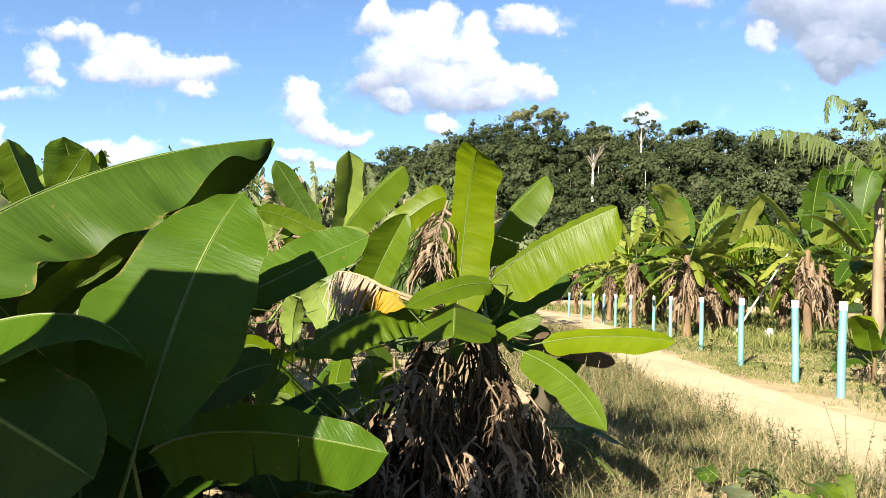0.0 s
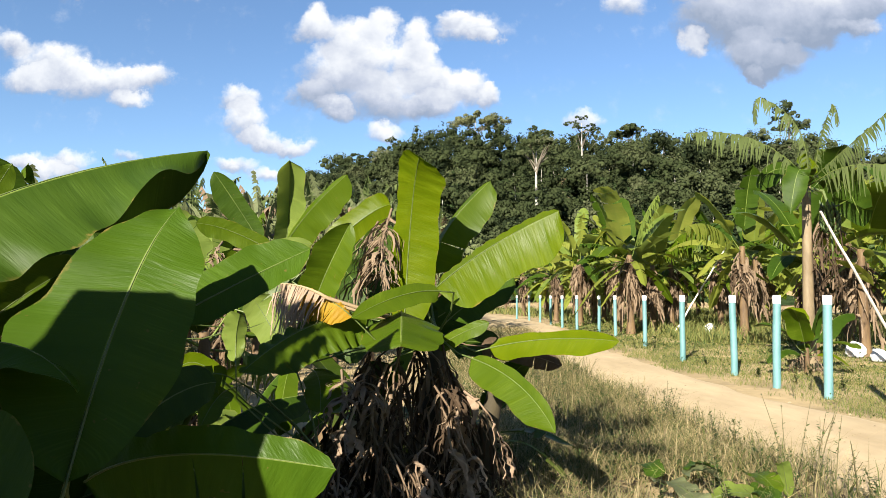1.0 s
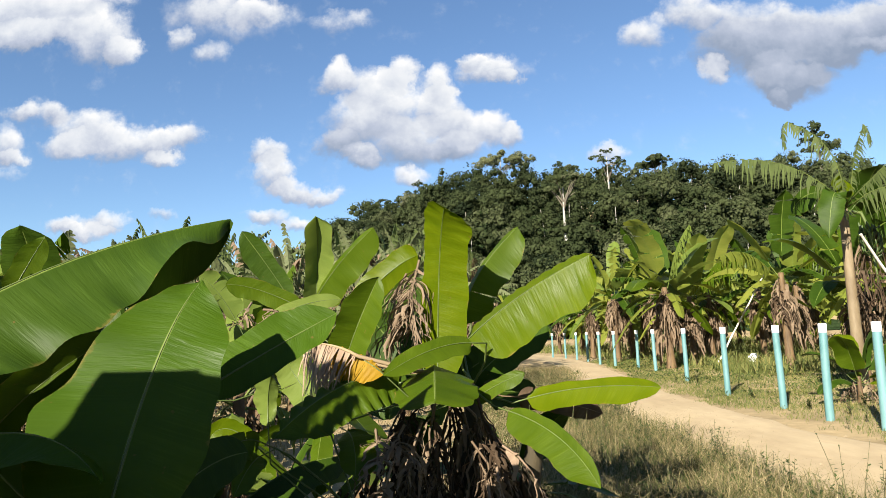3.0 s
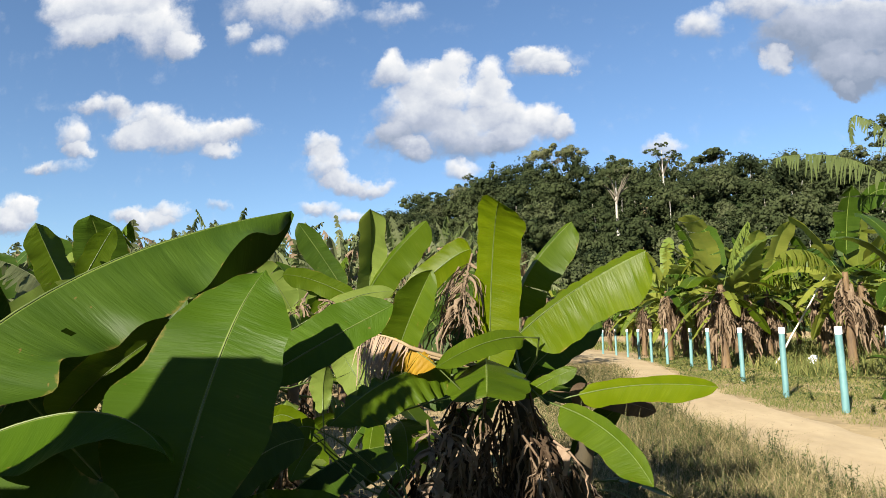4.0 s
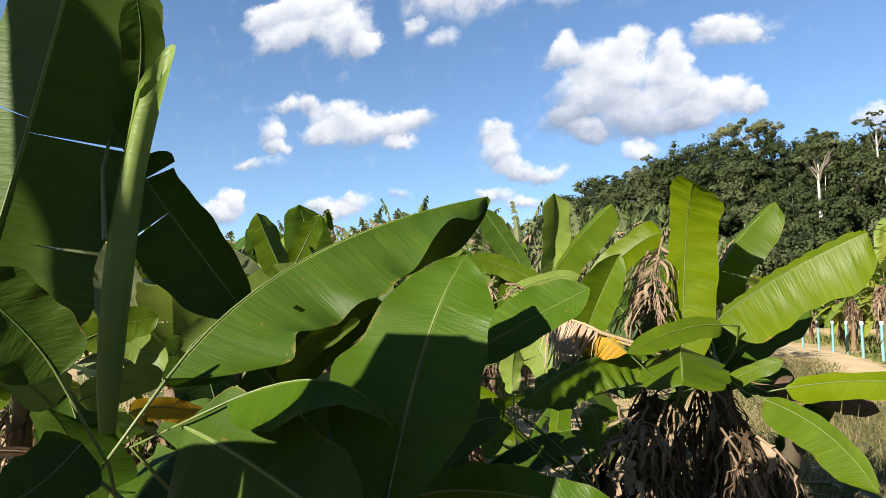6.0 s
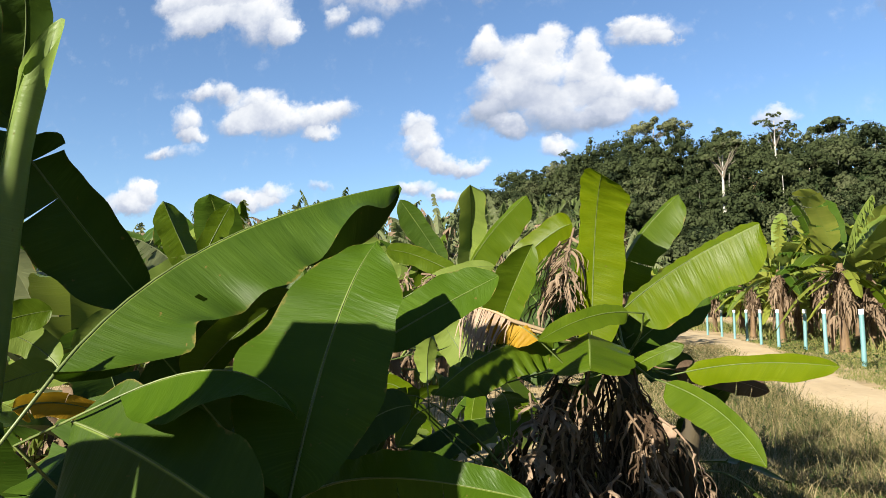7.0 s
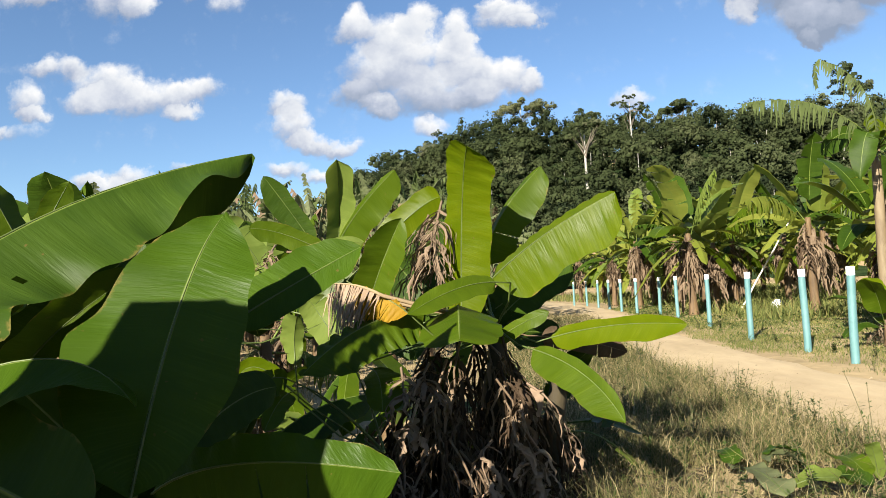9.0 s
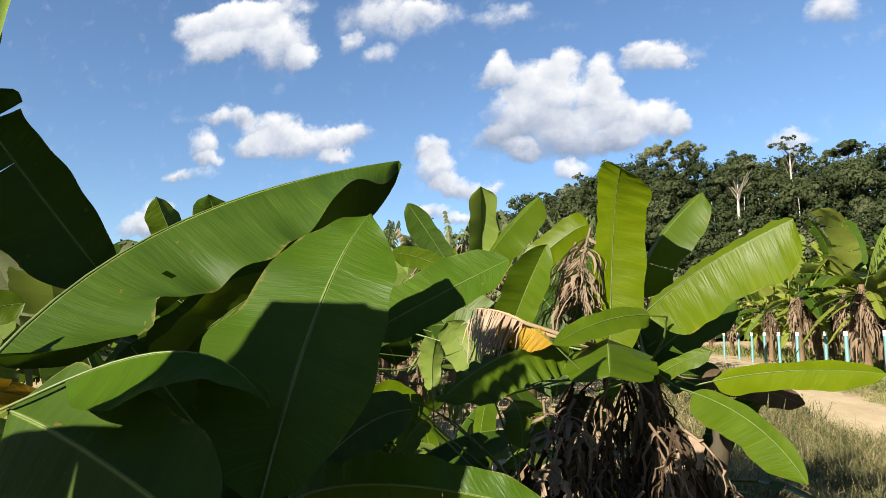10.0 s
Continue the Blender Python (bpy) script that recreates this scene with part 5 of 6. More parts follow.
leaf(sucker, (-0.435, -0.189, 0.969), (-0.526, -0.273, 0.978), (-0.644, -0.387, 0.891), (-0.349, -0.000, 0.937), 0.047, (0.451, -0.130, -0.883), 0.108, LEAF_FRESH, seed=39, root=(0.000, 0.000, 0.550), tears=1)
leaf(sucker, (-0.432, -0.198, 0.900), (-0.450, -0.318, 0.863), (-0.468, -0.450, 0.767), (-0.804, -0.181, 0.567), 0.047, (0.892, 0.101, -0.440), 0.059, LEAF_FRESH, seed=40, root=(0.000, 0.000, 0.550))
leaf(sucker, (-0.508, -0.109, 0.957), (-0.622, -0.141, 1.032), (-0.696, -0.175, 0.991), (0.122, 0.159, 0.980), 0.049, (-0.060, -0.318, -0.946), 0.063, LEAF_LIME, seed=41, root=(0.000, 0.000, 0.550))

# ---- the foreground plants ----
front = thing("banana_plant", (-0.95, 1.55, 0), "banana plant with very large dark green arching leaves", "banana plant")
stem(front, 0.5, 0.1, 0.06, (0, 0), STEM, 8)
leaf(front, (-0.428, -0.473, 1.251), (-0.224, -0.077, 1.632), (0.241, 0.379, 1.878), (0.808, -0.238, -0.539), 0.320, (-0.125, 0.650, -0.749), 0.229, LEAF, seed=42, root=(0.000, 0.050, 0.500), blunt=(0.3, 0.6), shoulder=(0.3, 0.75), mouth=0.14, wave=0.1, scallop=0.08, curl=0.05, rows=60, cols=8, holes=((20, 4),))
leaf(front, (0.215, -0.367, 0.942), (0.246, -0.168, 1.379), (0.307, -0.004, 1.630), (0.964, 0.159, -0.214), 0.184, (-0.983, -0.073, 0.171), 0.226, LEAF_DEEP, seed=43, root=(0.100, 0.100, 0.450), blunt=(0.12, 0.0), shoulder=(0.45, 0.3), mouth=0.35, wave=0.05, rows=40, cols=6)
leaf(front, (0.244, 0.132, 1.306), (0.428, 0.263, 1.428), (0.610, 0.363, 1.533), (0.600, -0.189, -0.778), 0.079, (-0.629, 0.293, 0.720), 0.099, LEAF_DEEP, seed=44, root=(0.050, 0.100, 0.450), blunt=0.35, wave=0.04)
leaf(front, (-0.205, -0.483, 1.204), (0.057, -0.401, 1.266), (0.259, -0.413, 1.153), (0.032, -0.712, -0.701), 0.200, (-0.183, 0.833, -0.523), 0.085, LEAF_DEEP, seed=45, root=(0.000, 0.000, 0.450), blunt=(-0.1, 0.3), shoulder=(0.3, 0.7), mouth=0.16, wave=0.03, scallop=0.05, curl=0.3, rows=40, cols=6)
leaf(front, (0.045, 0.024, 0.837), (0.341, -0.041, 0.932), (0.781, -0.033, 0.893), (0.087, 0.149, -0.985), 0.135, (-0.026, 0.519, 0.854), 0.075, LEAF_DEEP, seed=46, blunt=(0.9, 0.7), shoulder=0.6, wave=0.07, scallop=0.1, pleat=0.006, split=((22, 29), ()), gap=0.5, rows=40, cols=6)
leaf(front, (-0.317, -0.518, 1.143), (-0.050, -0.569, 1.078), (0.282, -0.631, 0.953), (-0.323, -0.142, -0.935), 0.272, (0.327, 0.735, 0.594), 0.152, LEAF, seed=47, blunt=0.4, wave=0.03)
leaf(front, (-0.344, -0.411, 1.117), (-0.225, -0.310, 1.126), (-0.108, -0.243, 1.047), (0.001, -0.382, -0.924), 0.075, (-0.106, 0.503, 0.857), 0.022, LEAF, seed=48, blunt=0.6)
leaf(front, (-0.368, 0.030, 1.181), (-0.262, 0.112, 1.336), (-0.113, 0.255, 1.482), (0.748, 0.041, -0.663), 0.057, (-0.344, -0.589, 0.731), 0.087, LEAF_FRESH, seed=49, blunt=0.5)
leaf(front, (-0.490, 0.131, 1.212), (-0.325, 0.250, 1.399), (-0.138, 0.348, 1.593), (0.723, 0.038, -0.690), 0.104, (-0.365, -0.621, 0.693), 0.104, LEAF, seed=50)
leaf(front, (-0.557, 0.453, 1.256), (-0.384, 0.621, 1.457), (-0.220, 0.759, 1.506), (0.709, -0.240, -0.664), 0.135, (-0.336, 0.790, -0.513), 0.197, LEAF_FRESH, seed=51)
leaf(front, (-0.274, 0.377, 1.074), (-0.250, 0.408, 1.214), (-0.211, 0.496, 1.422), (0.839, 0.450, -0.306), 0.135, (-0.839, -0.450, 0.306), 0.135, LEAF, seed=52)
leaf(front, (-0.337, 0.202, 0.985), (-0.456, 0.146, 1.141), (-0.550, 0.088, 1.277), (0.583, 0.518, 0.626), 0.130, (-0.583, -0.518, -0.626), 0.130, LEAF, seed=53)
leaf(front, (-0.091, 0.427, 0.830), (0.022, 0.622, 0.981), (0.151, 0.786, 1.025), (0.547, 0.082, -0.833), 0.093, (-0.547, -0.082, 0.833), 0.093, LEAF, seed=54)

behind_front = thing("banana_plant", (-2.1, 3.75, 0), "banana plant with blunt upright leaves behind larger ones", "banana plant")
stem(behind_front, 1.2, 0.1, 0.06, (0, 0), STEM, 9)
leaf(behind_front, (-0.383, -0.602, 1.692), (-0.455, -0.682, 1.921), (-0.498, -0.744, 2.088), (0.015, 0.939, 0.342), 0.114, (-0.748, -0.524, -0.407), 0.103, LEAF_FRESH, seed=55, root=(0.000, 0.000, 1.200), blunt=0.15)
leaf(behind_front, (-0.462, -0.416, 1.740), (-0.373, -0.377, 1.954), (-0.291, -0.349, 2.123), (0.718, 0.557, -0.419), 0.077, (-0.718, -0.557, 0.419), 0.077, LEAF_FRESH, seed=56, root=(0.000, 0.000, 1.200), blunt=0.15)
leaf(behind_front, (-0.612, -0.775, 1.526), (-0.455, -0.654, 1.658), (-0.282, -0.532, 1.711), (0.296, 0.290, -0.910), 0.095, (-0.296, -0.290, 0.910), 0.095, LEAF_PALE, seed=57, root=(0.000, 0.000, 1.200), blunt=0.6)

left = thing("banana_plant", (-1.5, 1.1, 0), "tall banana plant with a rolled young leaf and huge shaded leaves", "banana plant")
stem(left, 0.5, 0.1, 0.06, (0, 0), STEM, 10)
leaf(left, (-0.442, -0.238, 1.336), (-0.323, -0.172, 1.938), (-0.131, -0.174, 2.547), (0.621, 0.758, -0.200), 0.298, (-0.959, -0.126, 0.253), 0.215, LEAF, seed=58, root=(0.000, 0.000, 0.500), blunt=0.6, shoulder=0.7, wave=0.03, split=((8, 16), (17,)), gap=0.25)
leaf(left, (-0.109, 0.012, 1.979), (-0.038, -0.016, 2.213), (-0.001, -0.082, 2.391), (0.676, 0.737, -0.008), 0.063, (-0.676, -0.737, 0.008), 0.059, LEAF, seed=59)
leaf(left, (-0.127, 0.043, 1.931), (-0.031, 0.170, 1.720), (0.120, 0.328, 1.438), (-0.580, -0.545, -0.606), 0.165, (0.581, 0.543, 0.606), 0.109, LEAF, seed=60, root=(-0.050, -0.100, 1.650), blunt=0.5, tears=1, mouth=0.1)
leaf(left, (0.099, -0.339, 1.288), (0.046, -0.403, 1.404), (-0.019, -0.503, 1.514), (0.433, 0.608, 0.666), 0.098, (-0.433, -0.608, -0.666), 0.098, LEAF, seed=61, root=(0.000, 0.000, 0.500))
leaf(left, (-0.212, -0.102, 1.172), (-0.281, -0.180, 1.273), (-0.346, -0.269, 1.342), (0.323, 0.536, 0.780), 0.088, (-0.323, -0.536, -0.780), 0.048, LEAF_PALE, seed=62)
leaf(left, (-1.040, 0.642, 1.320), (-0.940, 0.760, 1.394), (-0.827, 0.880, 1.433), (0.228, 0.244, -0.943), 0.079, (-0.228, -0.244, 0.943), 0.068, LEAF_FRESH, seed=63)
leaf(left, (-0.799, 0.898, 1.187), (-0.979, 0.864, 1.314), (-1.120, 0.704, 1.368), (0.290, 0.351, 0.890), 0.076, (-0.290, -0.351, -0.890), 0.070, LEAF_PALE, seed=64)
leaf(left, (-0.887, 1.094, 1.226), (-0.776, 1.201, 1.392), (-0.607, 1.340, 1.435), (0.373, 0.317, -0.872), 0.078, (-0.373, -0.317, 0.872), 0.072, LEAF_PALE, seed=65)
leaf(left, (-0.638, 0.324, 1.125), (-0.542, 0.441, 1.181), (-0.448, 0.543, 1.220), (0.268, 0.179, -0.947), 0.063, (-0.268, -0.179, 0.947), 0.058, LEAF_PALE, seed=66)
leaf(left, (0.062, -0.091, 1.169), (0.098, 0.018, 1.174), (0.174, 0.147, 1.121), (-0.028, -0.183, -0.983), 0.047, (0.028, 0.183, 0.983), 0.029, LEAF_YELLOW, seed=67, tears=2)
leaf(left, (-0.121, -0.335, 1.097), (-0.056, -0.251, 1.080), (0.011, -0.177, 1.043), (-0.033, -0.296, -0.955), 0.018, (0.033, 0.296, 0.955), 0.011, LEAF_DRY, seed=68)
leaf(left, (0.073, -0.241, 1.116), (0.072, -0.345, 1.039), (0.073, -0.441, 1.009), (-0.503, -0.406, 0.763), 0.081, (0.503, 0.406, -0.763), 0.098, LEAF, seed=69)

# the young leaf still rolled up
roll_path, roll_tangent = curve_through((-0.083, -0.029, 1.097), (-0.062, -0.031, 1.636), (0.034, -0.022, 2.168))
verts, faces, uvs = [], [], []
for i in range(25):
    s = i / 24
    r = 0.013 + 0.030 * math.sin(min(1, s * 1.25 + 0.12) * 2.2) * (1 - 0.35 * s)
    t = roll_tangent(s).normalized()
    e1 = (Vector((1, 0, 0)) - t * t.x).normalized()
    e2 = t.cross(e1)
    for k in range(19):
        turn = k / 18 * 2 * math.pi * 1.35 + 2.4 * s
        rr = r * (1 + 0.16 * k / 18 + (0.5 * max(0, s - 0.8) * k / 18 * 3))
        cut = 0.10 * max(0, s - 0.86) / 0.14 * math.sin(turn)
        verts.append(roll_path(s) + (e1 * math.cos(turn) + e2 * math.sin(turn)) * rr + t * cut)
        uvs.append((s * 1.2, 0.55 + 0.42 * k / 18))
for i in range(24):
    for k in range(18):
        a = i * 19 + k
        faces.append((a, a + 1, a + 20, a + 19))
mesh_part("rolled_leaf", verts, faces, LEAF_ROLL, left, "pale green young leaf rolled into a spike", uvs)

# ---- plants around and behind the camera ----
rnd = random.Random(33)
for n in range(14):
    a = radians(168 + n * 14.2)
    r = 15.0 + 2.2 * (n % 3) + rnd.uniform(-0.6, 0.6)
    planted(rnd.choice(green_kinds), (r * math.cos(a), r * math.sin(a) - 1, 0), rnd.uniform(0, 360), rnd.uniform(0.9, 1.1))
# two unseen plants added to keep skylight off the shaded foreground leaves
for n, (x, y, h, s) in enumerate(((1.5, -2.3, 1.2, 1.7), (0.3, -3.0, 1.3, 1.8))):
    banana("banana_plant", (x, y, 0), h, s, 12, 920 + n, (LEAF, LEAF, LEAF_DEEP), "unseen tall green banana plant added to block skylight with broad leaves", "bananas around the camera", dry=4, tears=1, r=0.11, wide=0.34, low=0, high=70)
# unseen shadow caster: leaves set along the sun's path to the left plant
shader = thing("banana_plant", (-2.75, -1.45, 0), "unseen tall banana plant added to shade its neighbours with broad leaves", "banana plant", "bananas around the camera")
stem(shader, 2.0, 0.12, 0.07, (0.1, 0.05), STEM, 91)
leaf(shader, (0.02, 0.10, 2.3), (0.03, 0.25, 3.0), (-0.03, 0.40, 3.8), (1, -0.2, 0), 0.19, (-1, 0.2, 0), 0.07, LEAF, seed=92, root=(0.1, 0.05, 1.95), blunt=0.3, shoulder=0.5)
leaf(shader, (-0.2, 0.1, 2.2), (-0.35, 0.5, 2.7), (-0.5, 0.9, 3.0), (1, 0.2, 0), 0.25, (-1, 0, 0), 0.25, LEAF, seed=93, root=(0.1, 0.05, 1.95), blunt=0.6)
leaf(shader, (0.3, -0.2, 2.1), (0.75, -0.5, 2.3), (1.1, -0.8, 2.1), (0, -1, -0.2), 0.25, (0, 1, -0.2), 0.25, LEAF, seed=94, root=(0.1, 0.05, 1.95), tears=1)
# added out of view to cast the shadow edge on the front plant's leaves
side = thing("banana_plant", (-2.0, -0.1, 0), "unseen banana plant with a broad leaf, added to shade the leaves beside it", "banana plant", "bananas around the camera")
stem(side, 1.2, 0.09, 0.05, (0.05, 0.05), STEM, 95)
leaf(side, (0.86, 0.25, 2.04), (0.88, 0.28, 1.6), (0.89, 0.27, 1.15), (1, 0.1, 0), 0.18, (-1, 0.1, 0), 0.21, LEAF, seed=96, blunt=0.7, shoulder=0.8, mouth=0.04)
leaf(side, (0.2, 0.2, 1.42), (0.6, 0.22, 1.52), (1.02, 0.22, 1.48), (0, 0.2, -0.9), 0.2, (0, -0.2, 0.9), 0.12, LEAF, seed=99, root=(0.05, 0.05, 1.15), blunt=0.6, tears=2, gap=0.9)
leaf(side, (-0.2, -0.1, 1.4), (-0.5, -0.3, 1.6), (-0.9, -0.5, 1.5), (0, 1, -0.1), 0.2, (0, -1, -0.1), 0.2, LEAF, seed=97, root=(0.05, 0.05, 1.15))
leaf(side, (0.1, -0.2, 1.3), (0.2, -0.6, 1.4), (0.3, -1.0, 1.2), (1, 0, -0.1), 0.18, (-1, 0, -0.1), 0.18, LEAF, seed=98, root=(0.05, 0.05, 1.15))
for n, (x, y, h, s) in enumerate(((-1.75, 2.35, 0.42, 0.85), (-0.75, 2.6, 0.32, 0.6), (-2.3, 1.75, 0.45, 0.95), (-1.35, 2.0, 0.3, 0.7), (-2.6, 2.9, 0.5, 1.0), (-1.5, 3.2, 0.4, 0.85), (-0.55, 2.0, 0.15, 0.5), (-1.9, 1.15, 0.4, 0.8))):
    banana("banana_plant", (x, y, 0), h, s, 10, 950 + n, (LEAF, LEAF), "low shaded banana shoots under larger leaves", "shoots under the big leaves", dry=5, tears=1, r=0.05, rib=True, wide=0.34, low=-5, high=70, stalk=0.06)

rnd = random.Random(64)
shaded_kinds = [banana("banana_plant", (-3.4 - 0.9 * i, 3.2 + 1.3 * i, 0), 0.95 + 0.12 * i, 1.15, 12, 640 + i, (LEAF, LEAF_PALE, LEAF_GREY, LEAF_FRESH), "crowded banana plants with green and torn grey leaves", "bananas beyond the big leaves", dry=9, tears=3, r=0.09, low=-15, wide=0.24, shred=0.35) for i in range(3)]
for x, y, s in ((-4.6, 3.0, 1.0), (-3.1, 4.6, 0.95), (-4.3, 5.6, 1.05), (-6.0, 4.0, 1.0), (-6.4, 6.6, 1.1), (-3.6, 7.0, 1.0), (-5.4, 8.4, 1.1), (-7.6, 8.6, 1.15), (-2.3, 6.2, 0.95), (-7.6, 5.6, 1.1), (-8.6, 11.0, 1.2), (-5.6, 11.0, 1.2), (-3.4, 10.0, 1.1)):
    planted(rnd.choice(shaded_kinds), (x, y, 0), rnd.uniform(0, 360), s)

# ---- things behind the posts ----
small = banana("banana_plant", (6.55, 12.2, 0), 0.45, 0.85, 9, 81, (LEAF_FRESH, LEAF, LEAF_LIME), "young bright green banana shoots at a stem's foot", dry=6, tears=0, r=0.05, rib=True, wide=0.34)
banana("banana_plant", (7.9, 14.6, 0), 2.3, 2.0, 9, 83, GREENS, GREEN_LABEL, "bananas behind the posts", dry=8, tears=2, r=0.13)
banana("banana_plant", (9.6, 15.6, 0), 2.5, 2.2, 10, 84, GREENS, GREEN_LABEL, "bananas behind the posts", dry=8, tears=2, r=0.13)
banana("banana_plant", (10.6, 13.6, 0), 2.6, 2.2, 10, 85, GREENS, GREEN_LABEL, "bananas behind the posts", dry=8, tears=3, r=0.13)


def prop_pole(foot, top, label):
    ob = thing("prop_pole", foot, label, "pole", "props under the bananas")
    f, t = Vector(foot), Vector(top)
    pts = [(t - f) * (i / 6) + Vector((0.015 * math.sin(i * 2.1), 0.01 * math.cos(i * 1.7), 0)) for i in range(7)]
    v, fc = tube(pts, [0.036 - 0.002 * i for i in range(7)], 8)
    mesh_part("pole", v, fc, WOOD, ob)


prop_pole((8.11, 24.85, -0.05), (9.998, 24.562, 3.164), "pale wooden pole propping up a banana stem")
prop_pole((9.3, 13.6, -0.05), (6.855, 12.150, 2.945), "pale wooden pole propping up a banana stem")


def sack(place, size, seed):
    """A slumped plastic sack with a gathered neck."""
    rnd = random.Random(seed)
    ob = thing("sack", place, "crumpled white plastic sack lying on the grass", "sack")
    bm = bmesh.new()
    bmesh.ops.create_icosphere(bm, subdivisions=4, radius=1)
    for v in bm.verts:
        p = v.co.copy()
        k = 1 + 0.22 * noise.noise(p * 1.8 + Vector((seed, 0, 0))) + 0.10 * noise.noise(p * 5 + Vector((0, seed, 0)))
        neck = max(0, p.x - 0.55) / 0.45
        v.co = Vector((p.x * k * (1 + 0.35 * neck), p.y * k * (1 - 0.7 * neck), max(-0.72, p.z * k * (1 - 0.6 * neck)) + 0.7)) * size
    me = bpy.data.meshes.new("bag")
    bm.to_mesh(me)
    bm.free()
    me.polygons.foreach_set("use_smooth", [True] * len(me.polygons))
    me.materials.append(SACK)
    bag = new("bag", me)
    bag.parent = ob
    ob.rotation_euler = (0, 0, rnd.random() * 6)


sack((10.045, 26.405, 0.000), 0.2, 0)
sack((9.377, 15.573, 0.000), 0.2, 1)
sack((9.237, 14.485, 0.000), 0.16, 2)


# ---- weeds and cut leaves on the verge ----
def weed(place, tall, seed, leaves=46, label="slender green weed with small leaves in dry grass"):
    rnd = random.Random(seed)
    ob = thing("weed", place, label, "weed", "weeds on the verge")
    for m in range(rnd.randint(2, 4)):
        lean = Vector((rnd.uniform(-0.35, 0.35), rnd.uniform(-0.35, 0.35), 1)).normalized()
        span = tall * rnd.uniform(0.6, 1.0)
        bend = Vector((rnd.uniform(-0.1, 0.1), rnd.uniform(-0.1, 0.1), 0))
        path = [lean * span * i / 6 + bend * (i / 6) ** 2 * span for i in range(7)]
        v, f = tube(path, [0.005 * (1 - 0.7 * i / 6) for i in range(7)], 5)
        mesh_part("stalk", v, f, WEED_STALK, ob)
        verts, faces = [], []
        for n in range(leaves // 3):
            s = rnd.uniform(0.15, 1.0)
            p = lean * span * s + bend * s * s * span
            a = rnd.random() * 6.28
            d = Vector((math.cos(a), math.sin(a), rnd.uniform(-0.2, 0.7))).normalized()
            c = d.cross(Vector((0, 0, 1))).normalized()
            size = rnd.uniform(0.02, 0.05) * (1.15 - 0.5 * s)
            k = len(verts)
            verts += [p, p + d * size * 0.5 + c * size * 0.28, p + d * size * 1.2, p + d * size * 0.5 - c * size * 0.28]
            faces.append((k, k + 1, k + 2, k + 3))
        mesh_part("leaves", verts, faces, WEED, ob)
    return ob


weed((2.479, 7.283, 0.000), 0.55, 0)
weed((2.702, 7.649, 0.000), 0.5, 1)
weed((1.637, 6.772, 0.000), 0.4, 2)
weed((2.000, 6.500, 0.000), 0.4, 3)
weed((2.504, 5.473, 0.000), 0.5, 4)
weed((2.434, 4.362, 0.000), 0.75, 5)
weed((2.623, 4.433, 0.000), 0.8, 6)
weed((2.707, 4.308, 0.000), 0.6, 7)
weed((2.823, 4.250, 0.000), 0.65, 8)
weed((1.347, 7.785, 0.000), 0.35, 9)
weed((1.423, 9.729, 0.000), 0.45, 10)
weed((1.411, 10.721, 0.000), 0.5, 11)
weed((1.625, 8.909, 0.000), 0.35, 12)
weed((2.410, 6.007, 0.000), 0.4, 13)
weed((1.624, 5.752, 0.000), 0.4, 14)
weed((1.682, 5.077, 0.000), 0.35, 15)
weed((1.315, 4.819, 0.000), 0.3, 16)
weed((2.465, 4.858, 0.000), 0.4, 17)
weed((2.364, 8.239, 0.000), 0.4, 18)
weed((2.579, 6.809, 0.000), 0.35, 19)
weed((5.428, 9.914, 0.000), 0.25, 20)
weed((4.885, 9.316, 0.000), 0.25, 21)
rnd = random.Random(17)
for n in range(34):
    y = 3.6 + 8.0 * rnd.random() ** 1.3
    x = float(road_edges(y)[0]) - 0.15 - rnd.random() ** 1.5 * 1.9
    weed((x, y, 0), rnd.uniform(0.22, 0.48), 60 + n, 110, "bushy weed with tiny grey-green leaves in dry grass")
weed((5.586, 10.633, 0.0), 0.39, 140, 200, "low bushy dark green weed beside the posts")
weed((6.301, 11.615, 0.0), 0.30, 141, 200, "low bushy dark green weed beside the posts")
weed((5.277, 17.380, 0.0), 0.36, 142, 200, "low bushy dark green weed beside the posts")
weed((5.516, 15.311, 0.0), 0.39, 143, 200, "low bushy dark green weed beside the posts")
weed((5.264, 13.672, 0.0), 0.24, 144, 200, "low bushy dark green weed beside the posts")
weed((5.886, 9.889, 0.0), 0.30, 145, 200, "low bushy dark green weed beside the posts")
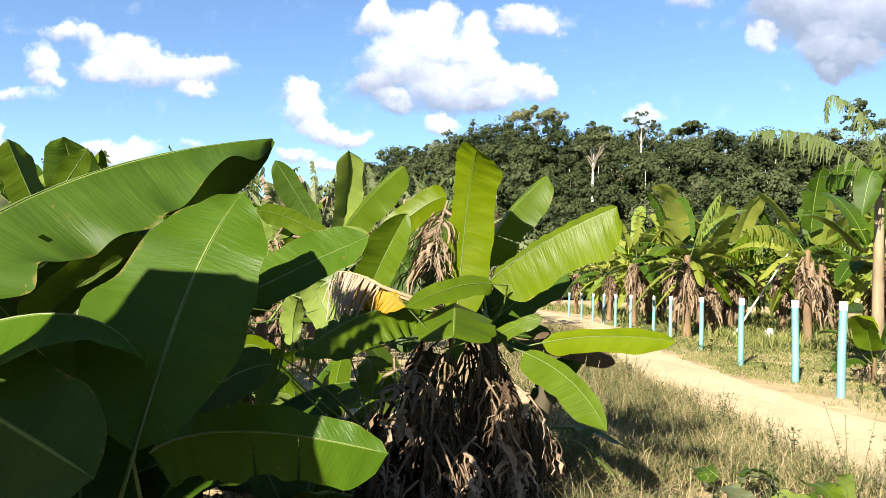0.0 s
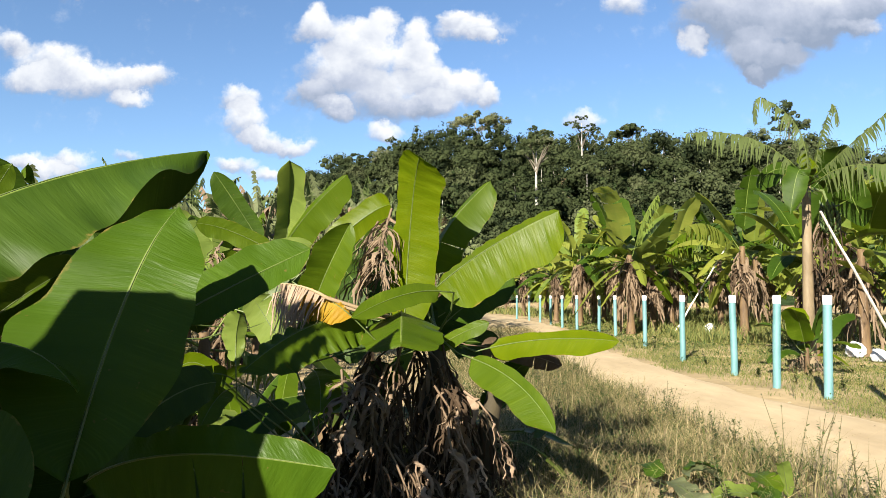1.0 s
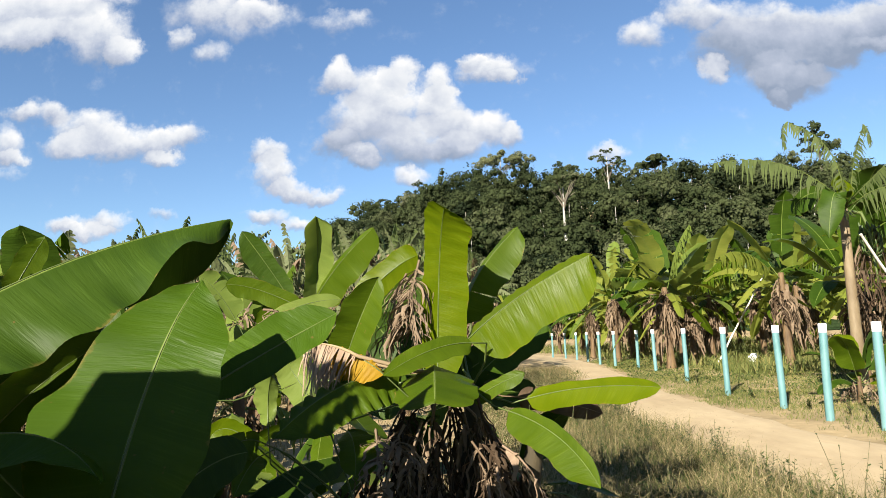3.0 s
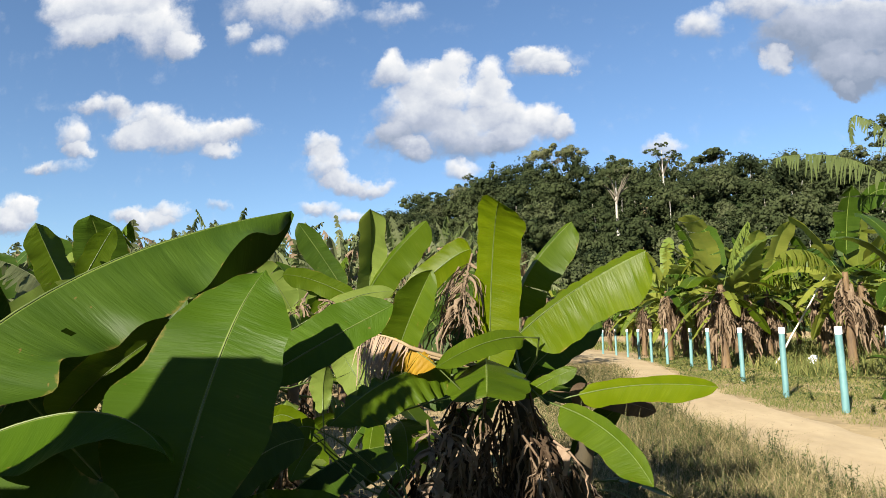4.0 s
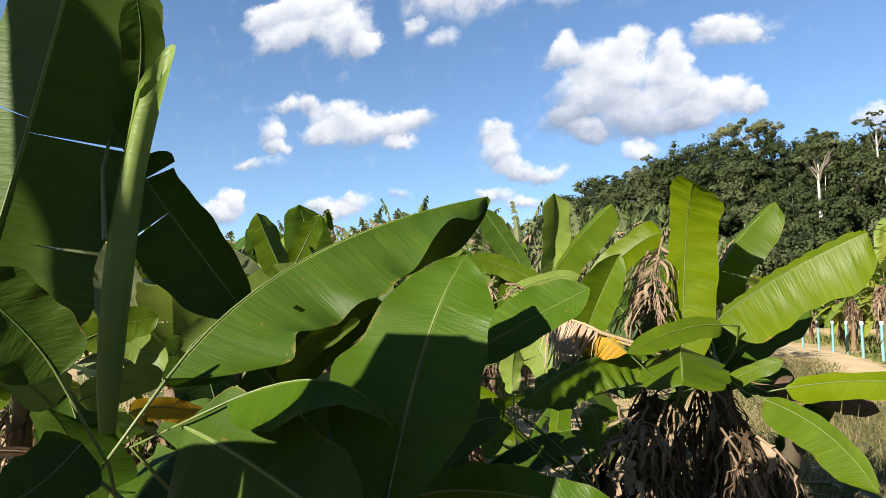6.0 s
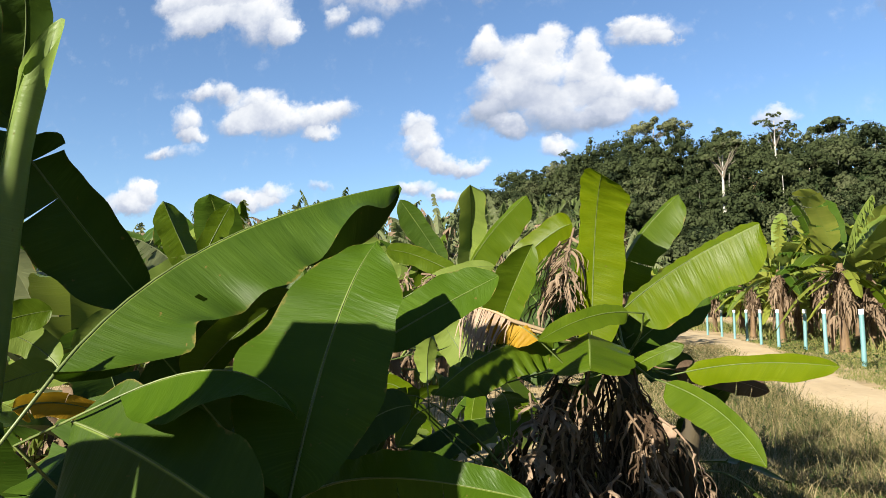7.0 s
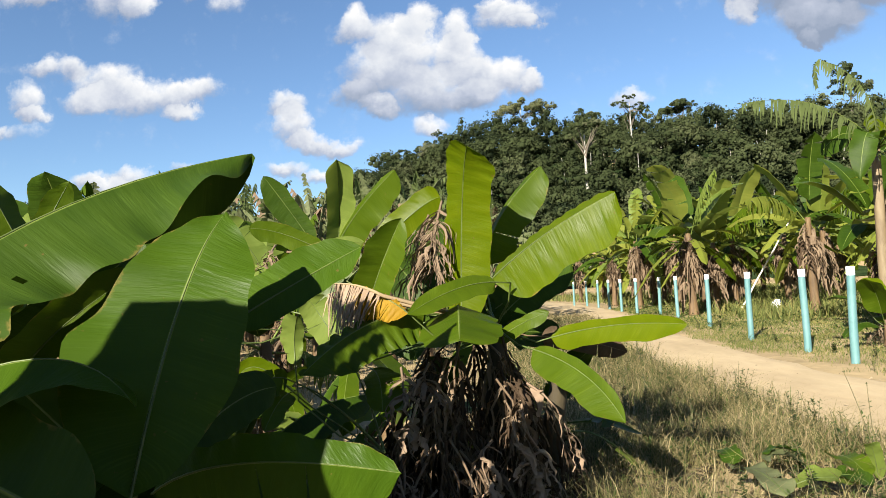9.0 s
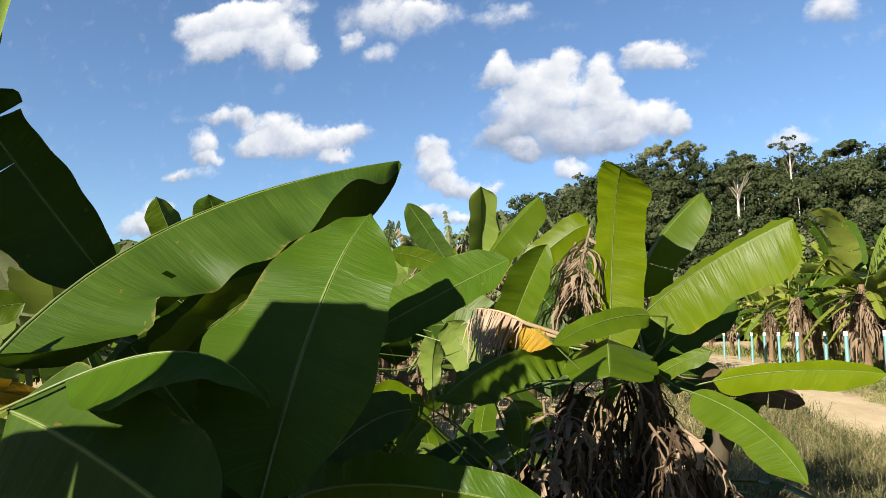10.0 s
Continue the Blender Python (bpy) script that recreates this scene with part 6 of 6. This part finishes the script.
weed((4.873, 17.741, 0.0), 0.30, 146, 200, "low bushy dark green weed beside the posts")
weed((5.396, 11.586, 0.0), 0.21, 147, 200, "low bushy dark green weed beside the posts")


def cut_leaf(place, start, end, width, mat, seed, label):
    """A cut banana leaf lying on the grass, from start to end."""
    ob = thing("cut_leaf", place, label, "leaf", "cut leaves on the verge")
    a, b, up = Vector(start), Vector(end), Vector((0, 0, 1))
    c = (b - a).cross(up).normalized()
    leaf(ob, a, (a + b) / 2 + up * 0.05, b, c - up * 0.15, width, -c + up * 0.1, width, mat, tears=1, wave=0.1, blunt=0.8, mouth=0.3, seed=seed)


cut_leaf((1.975, 4.367, 0.0), (0.000, 0.000, 0.16), (-0.263, 0.014, 0.20), 0.07, LEAF, 0, "dark green cut banana leaf wilting on dry grass")
cut_leaf((2.12, 4.30, 0.0), (0.000, 0.000, 0.18), (0.03, -0.36, 0.16), 0.09, LEAF_FRESH, 1, "bright green cut banana leaf wilting on dry grass")
cut_leaf((1.938, 4.246, 0.0), (0.000, 0.000, 0.14), (-0.25, 0.06, 0.18), 0.13, LEAF_GREY, 2, "pale grey-green cut banana leaf with its underside up")
cut_leaf((1.647, 3.812, 0.0), (0.000, 0.000, 0.10), (-0.121, 0.493, 0.13), 0.13, LEAF_GREY, 3, "pale grey-green cut banana leaf with its underside up")
cut_leaf((1.728, 3.973, 0.0), (0.000, 0.000, 0.10), (0.358, -0.053, 0.12), 0.10, LEAF_PALE, 4, "yellowing cut banana leaf on dry grass")
cut_leaf((1.975, 4.022, 0.0), (0.000, 0.000, 0.12), (0.164, -0.150, 0.12), 0.09, LEAF, 5, "dark green cut banana leaf wilting on dry grass")
cut_leaf((1.517, 4.683, 0.0), (0.000, 0.000, 0.14), (0.032, -0.258, 0.12), 0.08, LEAF, 6, "dark green cut banana leaf wilting on dry grass")
cut_leaf((2.354, 4.239, 0.0), (0.000, 0.000, 0.05), (-0.080, -0.096, 0.30), 0.05, LEAF_PALE, 7, "olive cut banana leaf standing on end in grass")
